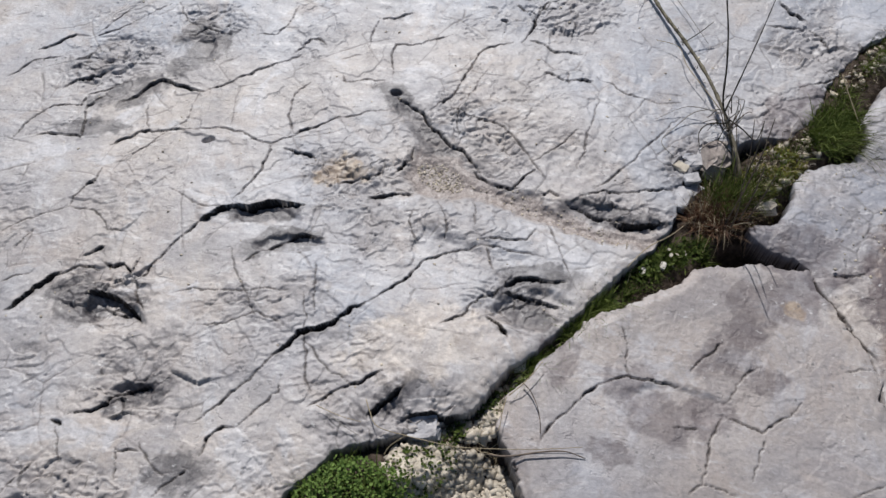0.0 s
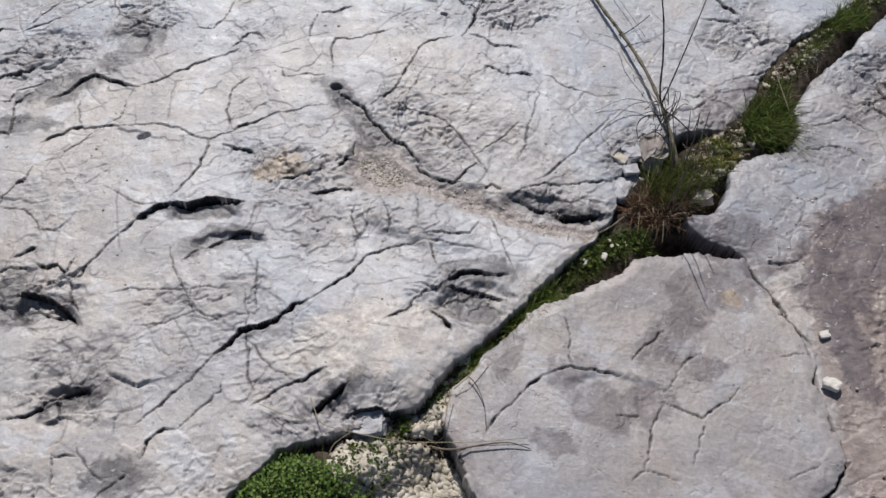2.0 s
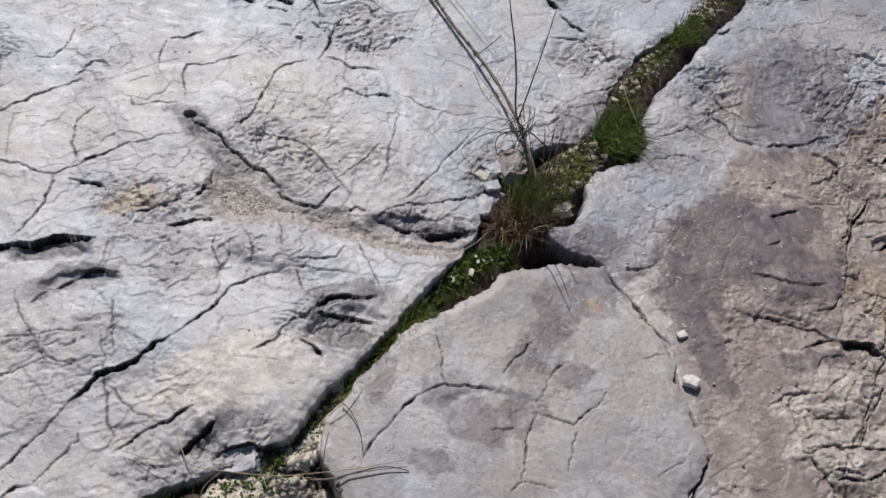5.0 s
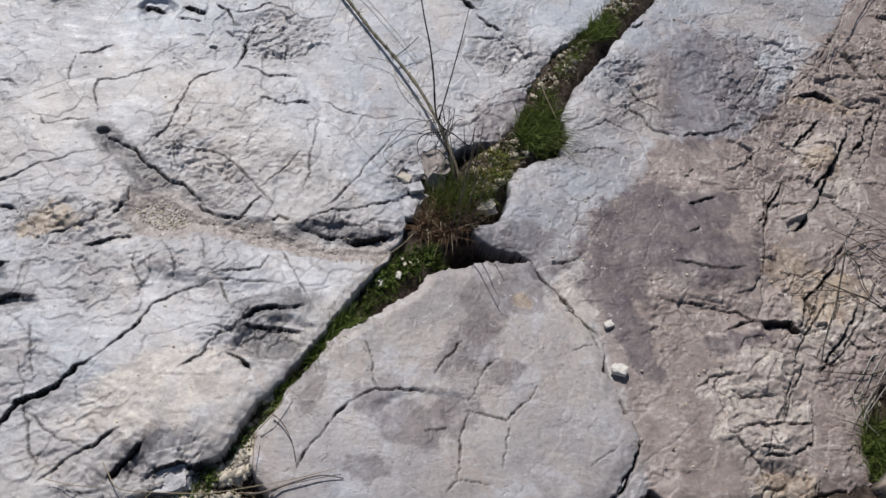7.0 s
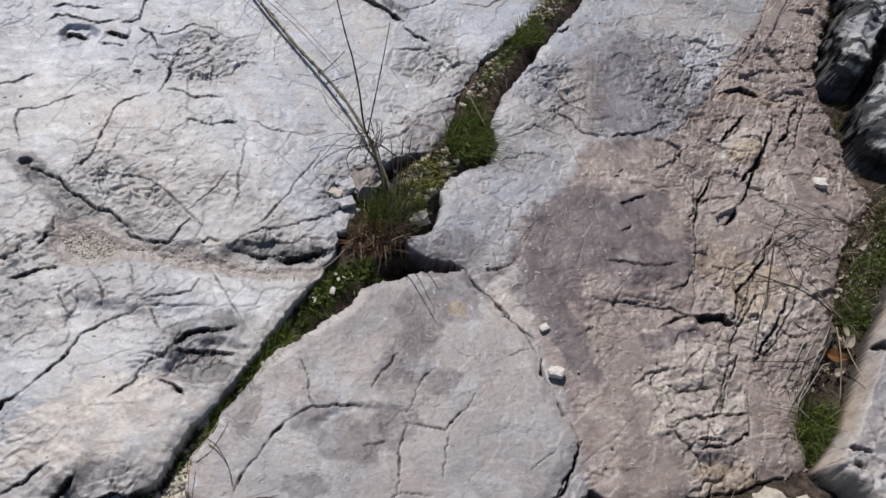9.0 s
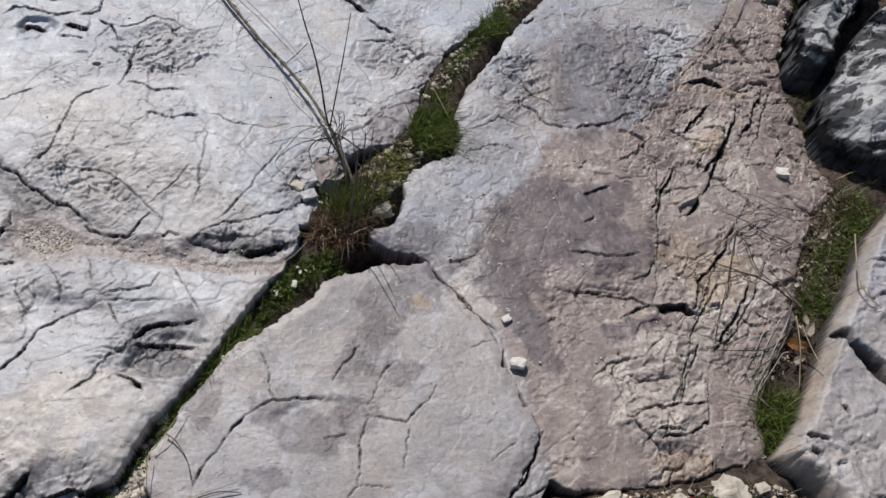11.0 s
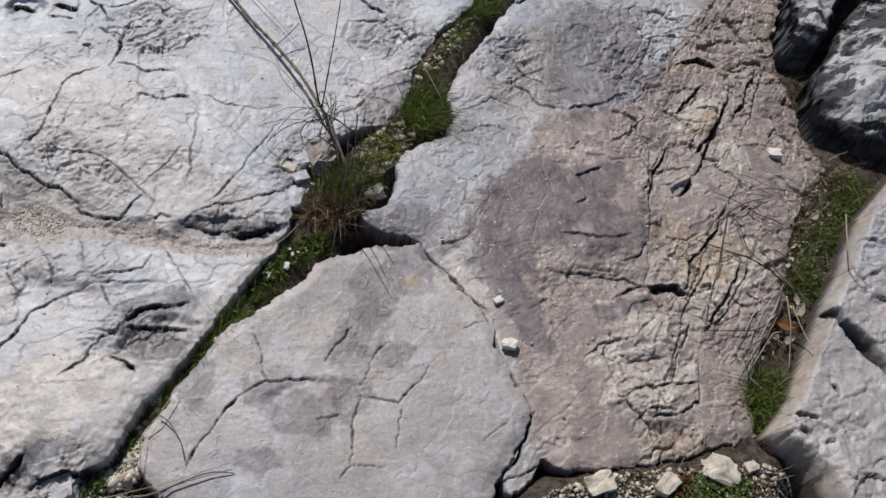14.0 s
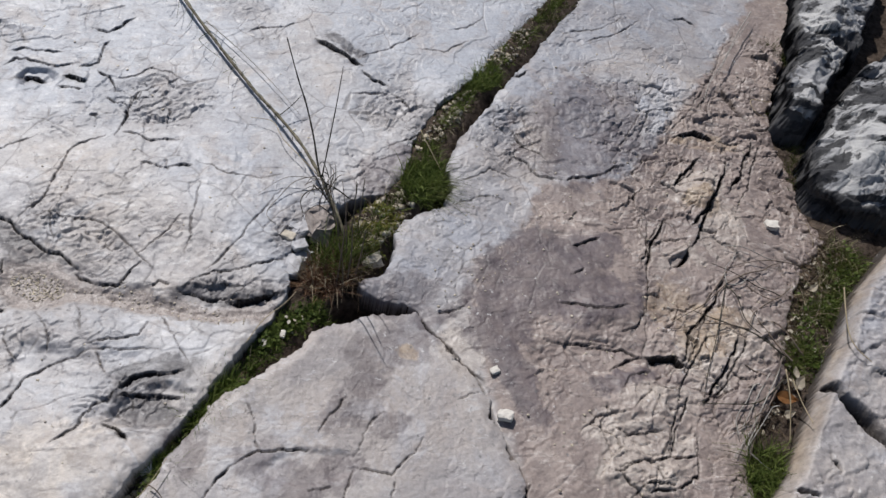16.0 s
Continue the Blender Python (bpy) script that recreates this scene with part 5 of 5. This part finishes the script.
blades("dry_grass", on_soil(along(LOW, 420, 0.016)), 0.045, 0.0014, (0.1, 0), DRY, "withered blades in a rock joint", 1.4, 0.8)
blades("dry_grass", on_soil(along(LOW, 90, 0.014)), 0.05, 0.0012, (0.1, 0), STRAW, "pale straw in a rock joint", 1.5, 0.8)
blades("moss", on_soil(clumps(along([(-0.11, -0.115), (-0.03, -0.04), (0.05, 0.0)], 2600, 0.016), 26, 162)), 0.036, 0.0026, (0.05, -0.05), GRASS, "green moss and grass in a rock joint", 0.9, 0.6, "moss")
leaflets("moss", on_soil(along([(-0.10, -0.10), (-0.02, -0.035), (0.05, 0.0)], 450, 0.014)), 0.008, 0.020, MOSS, "low leafy moss in a rock joint", "moss")
leaflets("pale_leaves", on_soil(along([(-0.08, -0.085), (0.0, -0.03)], 6, 0.012), -0.012), 0.009, 0.012, PALE_LEAF, "pale dead leaves in a mossy joint", "litter")
blades("moss", on_soil(clumps(along(HIGH, 4200, 0.018), 18, 164)), 0.030, 0.0024, (0.0, 0.05), DULL_GRASS, "olive moss and short grass in a rock joint", 0.9, 0.5, "moss")
blades("moss", on_soil(clumps(along(HIGH, 2400, 0.014), 18, 165)), 0.046, 0.0024, (0.05, 0.0), GRASS, "green short grass in a rock joint", 0.9, 0.6, "moss")
blades("dry_grass", on_soil(along(HIGH, 700, 0.024)), 0.050, 0.0015, (0.1, 0), DRY, "withered blades along a rock joint", 1.6, 0.9)
blades("dry_grass", on_soil(along(HIGH, 160, 0.022)), 0.06, 0.0013, (0.1, 0), STRAW, "pale straw along a rock joint", 1.6, 0.9)
leaflets("moss", on_soil(clumps(along(NECK, 2600, 0.028), 20, 166, -0.15)), 0.006, 0.014, YELLOW_MOSS, "yellow-green low moss among stone chips", "moss")
blades("grass_tuft", on_soil(clumps(along(NECK, 800, 0.026), 24, 167)), 0.050, 0.0022, (0.05, 0.05), GRASS, "green grass round a shrub foot", 0.9, 0.7)
blades("dry_grass", on_soil(along(NECK, 240, 0.030)), 0.05, 0.0015, (0.0, 0), STRAW, "pale straw among stone chips", 1.6, 0.9)
blades("grass_tuft", on_soil(cloud(800, 0.305, 0.355, 0.055, 0.075, -30)), 0.085, 0.0026, (0.12, -0.05), GRASS, "fresh green grass tuft in a rock joint", 0.7, 0.75)
blades("grass_tuft", on_soil(cloud(220, 0.33, 0.32, 0.045, 0.045)), 0.12, 0.0016, (0.45, -0.3), DULL_GRASS, "long drooping blades of a green tuft", 0.5, 0.95)
blades("grass_tuft", on_soil(cloud(500, 0.53, 0.75, 0.06, 0.035, 50)), 0.060, 0.0024, (0.1, 0.0), GRASS, "fresh green grass tuft in a rock joint", 0.8, 0.7)
# thatch at the shrub's foot: a fan of withered blades, some still green
blades("dry_grass", on_soil(cloud(560, 0.050, 0.070, 0.050, 0.035, 20)), 0.080, 0.0026, (-0.10, 0.10), THATCH, "withered red-brown grass round a shrub foot", 1.0, 0.7)
blades("dry_grass", on_soil(cloud(200, 0.055, 0.075, 0.055, 0.035, 20)), 0.085, 0.0018, (-0.10, 0.05), STRAW, "pale straw blades round a shrub foot", 1.2, 0.8)
blades("dry_grass", on_soil(cloud(420, 0.095, 0.080, 0.055, 0.035, 20)), 0.075, 0.0022, (0.15, 0.05), DRY, "dark withered grass above a hollow", 1.1, 0.8)
blades("grass_tuft", on_soil(cloud(260, 0.075, 0.11, 0.050, 0.045, 30)), 0.095, 0.0026, (0.05, 0.15), GRASS, "upright green blades round a shrub foot", 0.7, 0.5)
blades("grass_tuft", on_soil(cloud(200, 0.10, 0.13, 0.060, 0.045, 30)), 0.095, 0.0026, (0.1, 0.1), DULL_GRASS, "olive blades round a shrub foot", 0.8, 0.6)
blades("grass_tuft", on_soil(cloud(280, -0.275, -0.355, 0.028, 0.020, 45)), 0.070, 0.0022, (0.1, -0.05), GRASS, "small green grass tuft in a rock joint", 0.9, 0.8)
blades("grass_tuft", on_soil(cloud(60, -0.265, -0.365, 0.02, 0.02)), 0.10, 0.0012, (0.3, -0.3), GRASS, "fine drooping blades of a small tuft", 0.8, 1.0)
blades("grass_tuft", on_soil(along([(-0.23, -0.28), (-0.15, -0.17)], 460, 0.012)), 0.078, 0.0022, (0.12, -0.05), GRASS, "green grass in a rock joint", 0.8, 0.8)
blades("grass_tuft", on_soil(along([(-0.19, -0.24), (-0.13, -0.17)], 80, 0.010)), 0.11, 0.0012, (0.45, -0.35), GRASS, "fine drooping blades over a rock edge", 0.6, 1.0)
leaflets("clover_patch", on_soil(cloud(5200, -0.60, -0.72, 0.17, 0.105, 12)), 0.0062, 0.045, CLOVER, "dense fresh green leafy ground cover")
leaflets("clover_patch", on_soil(cloud(500, -0.46, -0.61, 0.09, 0.05, 40)), 0.0065, 0.026, MOSS, "low green ground cover among stone chips")
blades("grass_tuft", on_soil(cloud(1500, -0.60, -0.72, 0.16, 0.10, 12)), 0.07, 0.0022, (0, 0), GRASS, "thin grass among leafy ground cover", 0.8, 0.6)
blades("dry_grass", on_soil(cloud(240, -0.40, -0.58, 0.11, 0.04, 35)), 0.05, 0.0014, (0.1, 0), STRAW, "pale straw litter among stone chips", 1.6, 0.8)

# growth along the verge by the blocks
SWARD = [(1.47, 0.15), (1.36, 0.04), (1.25, -0.09), (1.15, -0.22)]
blades("grass_tuft", on_soil(clumps(along(SWARD, 1900, 0.024), 14, 171, 0.1)), 0.065, 0.0022, (0, 0), GRASS, "green grass strip beside a rock block", 1.0, 0.7)
blades("grass_tuft", on_soil(clumps(along(SWARD, 2600, 0.030), 14, 172)), 0.060, 0.0020, (-0.05, 0), DULL_GRASS, "olive grass strip beside a rock block", 1.1, 0.7)
leaflets("leafy_weeds", on_soil(clumps(along(SWARD, 700, 0.026), 16, 173)), 0.009, 0.030, MOSS, "small dull green weeds beside a rock block", "weed")
blades("dry_grass", on_soil(along([(1.44, 0.19), (1.28, 0.06), (1.15, -0.08), (1.05, -0.22), (0.98, -0.36)], 1500, 0.045)), 0.06, 0.0016, (-0.1, 0), DRY, "withered grass beside a rock block", 1.5, 0.8)
blades("dry_grass", on_soil(along([(1.46, 0.19), (1.30, 0.04), (1.18, -0.12)], 240, 0.045)), 0.09, 0.0014, (-0.1, 0), STRAW, "pale straw beside a rock block", 1.4, 0.9)
blades("grass_tuft", on_soil(cloud(620, 0.965, -0.46, 0.05, 0.075, -35)), 0.080, 0.0028, (-0.05, 0.05), GRASS, "green grass tuft beside a rock block", 0.9, 0.7)
blades("grass_tuft", on_soil(cloud(110, 0.97, -0.43, 0.04, 0.05)), 0.11, 0.0018, (-0.2, 0.15), DULL_GRASS, "long grey-green blades of a grass tuft", 0.9, 0.9)
leaflets("moss", on_soil(cloud(900, 0.76, -0.64, 0.10, 0.035)), 0.007, 0.022, MOSS, "green moss among stones", "moss")
leaflets("leaf_litter", on_soil(cloud(260, 0.72, -0.63, 0.26, 0.05)), 0.010, 0.010, DRY, "brown leaf litter among stones", "litter")
blades("dry_grass", on_soil(cloud(220, 0.72, -0.63, 0.28, 0.05)), 0.05, 0.0014, (0, 0), STRAW, "pale straw litter among stones", 2.0, 0.9)
leaflets("red_leaves", on_soil(cloud(70, 0.70, -0.625, 0.03, 0.02)), 0.010, 0.02, RED_LEAF, "dark red small leaves among moss")
blades("grass_tuft", on_soil(cloud(320, 1.54, 0.97, 0.05, 0.04)), 0.075, 0.0024, (-0.1, 0), DULL_GRASS, "olive grass tuft against a rock block", 0.9, 0.7)
blades("grass_tuft", on_soil(along([(1.50, 0.93), (1.42, 0.70), (1.39, 0.60)], 260, 0.012)), 0.045, 0.0018, (-0.1, 0), DULL_GRASS, "thin dry grass along a rock foot", 0.9, 0.7)
blades("grass_tuft", on_soil(along([(1.50, 0.58), (1.42, 0.48), (1.385, 0.38)], 200, 0.012)), 0.045, 0.0018, (-0.1, 0), DULL_GRASS, "thin dry grass along a rock foot", 0.9, 0.7)
leaflets("leaf_litter", on_soil(along([(1.40, 0.16), (1.26, 0.03), (1.14, -0.12), (1.08, -0.26)], 420, 0.045)), 0.011, 0.012, DRY, "brown leaf litter beside grass", "litter")
leaflets("leaf_litter", on_soil(along([(1.40, 0.14), (1.20, -0.05), (1.10, -0.26)], 60, 0.03)), 0.012, 0.014, PALE_LEAF, "pale dead leaves beside grass", "litter")


def dead_leaf(x, y, z, size, turn, material, label):
    """One curled leaf: a pointed oval folded along its midrib."""
    bm = bmesh.new()
    rows = []
    for i in range(9):
        f = i / 8
        w = 0.30 * math.sin(math.pi * f ** 0.8) + 0.005
        rows.append([bm.verts.new((size * (f - 0.5), size * w * s, size * (0.12 * abs(s) + 0.25 * (f - 0.5) ** 2))) for s in (-1, -0.5, 0, 0.5, 1)])
    for a, b in zip(rows, rows[1:]):
        for k in range(4):
            bm.faces.new((a[k], a[k + 1], b[k + 1], b[k]))
    bmesh.ops.solidify(bm, geom=bm.faces[:], thickness=0.0006)
    me = bpy.data.meshes.new("dead_leaf")
    bm.to_mesh(me)
    bm.free()
    me.materials.append(material)
    ob = tagged(new("dead_leaf", me), label, "leaf")
    ob.matrix_world = pose(x, y, z, 12, -8, turn)
    return ob


stalk("straw_stalk", [(-0.581, -0.503, 0.020), (-0.567, -0.526, 0.020), (-0.547, -0.549, 0.015), (-0.490, -0.551, 0.000), (-0.401, -0.553, 0.000), (-0.327, -0.546, 0.010), (-0.244, -0.529, 0.008), (-0.162, -0.509, 0.012)], 0.0011, 0.0006, STRAW, "long pale bent straw stalk lying on rock", "straw")
stalk("straw_stalk", [(-0.675, -0.531, 0.012), (-0.626, -0.542, 0.012), (-0.580, -0.546, 0.012)], 0.0009, 0.0006, STRAW, "pale straw stalk lying on rock", "straw")
stalk("twig", [(-0.330, -0.556, 0.002), (-0.293, -0.552, 0.006), (-0.233, -0.533, 0.012), (-0.192, -0.524, 0.012), (-0.154, -0.527, 0.004)], 0.0022, 0.001, VINE, "dark bent dry twig lying on rock", "twig")
stalk("straw_stalk", [(-0.318, -0.444, 0.020), (-0.320, -0.476, 0.020), (-0.323, -0.510, 0.010), (-0.353, -0.523, 0.005)], 0.001, 0.0006, STRAW, "pale bent straw stalk lying on rock", "straw")
stalk("twig", [(-0.292, -0.405, 0.010), (-0.272, -0.423, 0.012), (-0.252, -0.458, 0.008), (-0.243, -0.497, 0.008)], 0.0013, 0.0007, VINE, "dark dry stem hanging over a rock edge", "twig")
stalk("straw_stalk", [(-0.314, -0.437, 0.012), (-0.287, -0.405, 0.020), (-0.261, -0.358, 0.020)], 0.0011, 0.0007, STRAW, "pale straw stalk in a joint", "straw")
stalk("twig", [(-0.649, -0.541, 0.012), (-0.609, -0.561, 0.012), (-0.560, -0.579, 0.012)], 0.0011, 0.0006, GREY_BARK, "thin dry twig lying on rock", "twig")
stalk("straw_stalk", [(-0.525, -0.593, -0.010), (-0.517, -0.577, 0.000), (-0.489, -0.553, 0.012)], 0.001, 0.0006, STRAW, "pale straw stalk on ground cover", "straw")
stalk("straw_stalk", [(-0.121, -0.105, 0.005), (-0.085, -0.051, 0.008), (-0.041, -0.013, 0.010), (-0.015, 0.015, 0.015)], 0.0011, 0.0007, STRAW, "pale straw stalk by a grass tuft", "straw")
stalk("straw_stalk", [(0.305, 0.471, 0.060), (0.327, 0.424, 0.040), (0.352, 0.372, 0.020)], 0.0014, 0.0009, STRAW, "pale straw stalk leaning over grass", "straw")
stalk("straw_stalk", [(1.267, -0.050, 0.090), (1.241, -0.119, 0.090), (1.232, -0.174, 0.080), (1.242, -0.212, 0.075), (1.266, -0.240, 0.070)], 0.0018, 0.001, STRAW, "pale bent straw stalk leaning on a rock block", "straw")
stalk("straw_stalk", [(1.075, -0.229, 0.030), (1.066, -0.300, 0.015), (1.050, -0.383, -0.020)], 0.0017, 0.001, STRAW, "pale straw stalk in leaf litter", "straw")
stalk("straw_stalk", [(1.104, -0.238, 0.000), (1.089, -0.304, 0.020), (1.074, -0.371, 0.050)], 0.0012, 0.0008, STRAW, "pale straw stalk in leaf litter", "straw")
stalk("twig", [(1.129, -0.188, -0.012), (1.108, -0.141, -0.012), (1.086, -0.078, -0.012), (1.067, -0.021, -0.012), (1.040, 0.037, -0.012)], 0.0024, 0.0012, VINE, "dead creeping vine stem on brown rock", "twig")
stalk("twig", [(1.164, -0.174, -0.012), (1.123, -0.079, -0.012), (1.008, -0.107, -0.012), (0.947, -0.065, -0.012), (0.903, -0.040, -0.012)], 0.0016, 0.0009, VINE, "dead creeping vine stem on brown rock", "twig")
stalk("twig", [(1.049, -0.223, -0.010), (1.018, -0.206, -0.010), (0.987, -0.168, -0.010), (0.951, -0.121, -0.010), (0.910, -0.089, -0.010)], 0.0018, 0.001, VINE, "dead creeping vine stem on brown rock", "twig")
stalk("twig", [(1.083, -0.280, -0.030), (1.018, -0.244, -0.008), (0.976, -0.285, -0.008), (0.937, -0.324, -0.008), (0.928, -0.365, -0.008)], 0.0018, 0.001, GREY_BARK, "dead grey vine stem on brown rock", "twig")
stalk("twig", [(1.068, -0.209, -0.010), (1.022, -0.258, -0.010), (0.975, -0.312, -0.010), (0.941, -0.351, -0.010)], 0.0016, 0.001, GREY_BARK, "dead grey vine stem on brown rock", "twig")
stalk("twig", [(0.986, -0.340, -0.010), (0.941, -0.391, -0.010), (0.957, -0.425, -0.010), (0.983, -0.443, -0.020)], 0.0016, 0.0009, GREY_BARK, "dead grey stem beside a grass tuft", "twig")
stalk("twig", [(1.264, 0.085, -0.014), (1.190, 0.104, -0.014), (1.108, 0.097, -0.014), (1.055, 0.081, -0.014)], 0.0014, 0.0009, VINE, "dead creeping vine stem on brown rock", "twig")
stalk("twig", [(1.206, 0.018, -0.014), (1.148, -0.014, -0.014), (1.097, 0.021, -0.014), (1.071, 0.080, -0.014)], 0.0014, 0.0009, VINE, "dead creeping vine stem on brown rock", "twig")
stalk("twig", [(1.047, 0.067, -0.006), (1.000, 0.018, -0.006), (0.955, -0.029, -0.006), (0.887, -0.136, -0.006)], 0.0016, 0.0009, VINE, "dead creeping vine stem on brown rock", "twig")
stalk("twig", [(0.972, -0.540, -0.050), (0.910, -0.569, -0.040), (0.858, -0.592, -0.030)], 0.0024, 0.0014, VINE, "dark dry twig on soil", "twig")
stalk("straw_stalk", [(1.423, 0.704, -0.030), (1.361, 0.714, -0.030), (1.354, 0.668, -0.030), (1.380, 0.634, -0.030)], 0.001, 0.0007, STRAW, "thin dry stem curling on rock", "straw")
stalk("twig", [(1.501, 1.123, -0.014), (1.408, 1.003, -0.012), (1.308, 0.860, -0.006), (1.226, 0.755, -0.004), (1.183, 0.681, -0.002)], 0.002, 0.001, GREY_BARK, "thin dry stem lying along a rock joint", "twig")
stalk("twig", [(1.470, 1.065, -0.014), (1.361, 0.929, -0.008), (1.266, 0.794, -0.004)], 0.0014, 0.0008, GREY_BARK, "thin dry stem lying along a rock joint", "twig")
dead_leaf(1.079, -0.280, -0.015, 0.05, -25, DEAD_LEAF, "curled orange dead leaf on soil")
dead_leaf(1.124, -0.245, -0.010, 0.04, 50, PALE_LEAF, "pale curled dead leaf on soil")
dead_leaf(1.074, -0.316, -0.020, 0.03, 10, PALE_LEAF, "pale curled dead leaf on soil")
dead_leaf(1.124, -0.219, -0.010, 0.03, 80, PALE_LEAF, "pale curled dead leaf on soil")
dead_leaf(1.275, 0.020, -0.020, 0.03, 30, PALE_LEAF, "pale curled dead leaf on soil")

# more dead runners over the crumbling bed, out of two crowns and along the verge
for k, (ax, ay, bx, by) in enumerate((
    (1.030, 0.027, 0.829, -0.096), (1.030, 0.027, 1.117, -0.170), (1.030, 0.027, 1.096, 0.130), (1.030, 0.027, 1.232, 0.109), (1.030, 0.027, 0.868, -0.289), (1.030, 0.027, 1.150, 0.010),
    (1.044, -0.104, 0.829, -0.096), (1.117, -0.170, 0.914, -0.052), (1.117, -0.170, 0.901, -0.413), (1.117, -0.170, 0.929, -0.428), (1.080, -0.240, 0.868, -0.289), (1.232, 0.109, 1.060, 0.150),
    (1.180, 0.000, 1.044, -0.104), (1.180, 0.000, 1.010, 0.090), (1.050, -0.300, 0.930, -0.400), (1.060, -0.260, 0.905, -0.360),
)):
    mx, my = 0.5 * (ax + bx) + random.uniform(-0.03, 0.03), 0.5 * (ay + by) + random.uniform(-0.03, 0.03)
    way = [(ax, ay), (0.5 * (ax + mx), 0.5 * (ay + my) + random.uniform(-0.012, 0.012)), (mx, my), (0.5 * (bx + mx) + random.uniform(-0.012, 0.012), 0.5 * (by + my)), (bx, by)]
    stalk("twig", [(x, y, h + 0.004 + 0.010 * random.random()) for (x, y), h in zip(way, surface(way))], random.uniform(0.0012, 0.0022), 0.0008, (VINE, BARK, GREY_BARK)[k % 3], "dead creeping vine stem on crumbling rock", "twig")
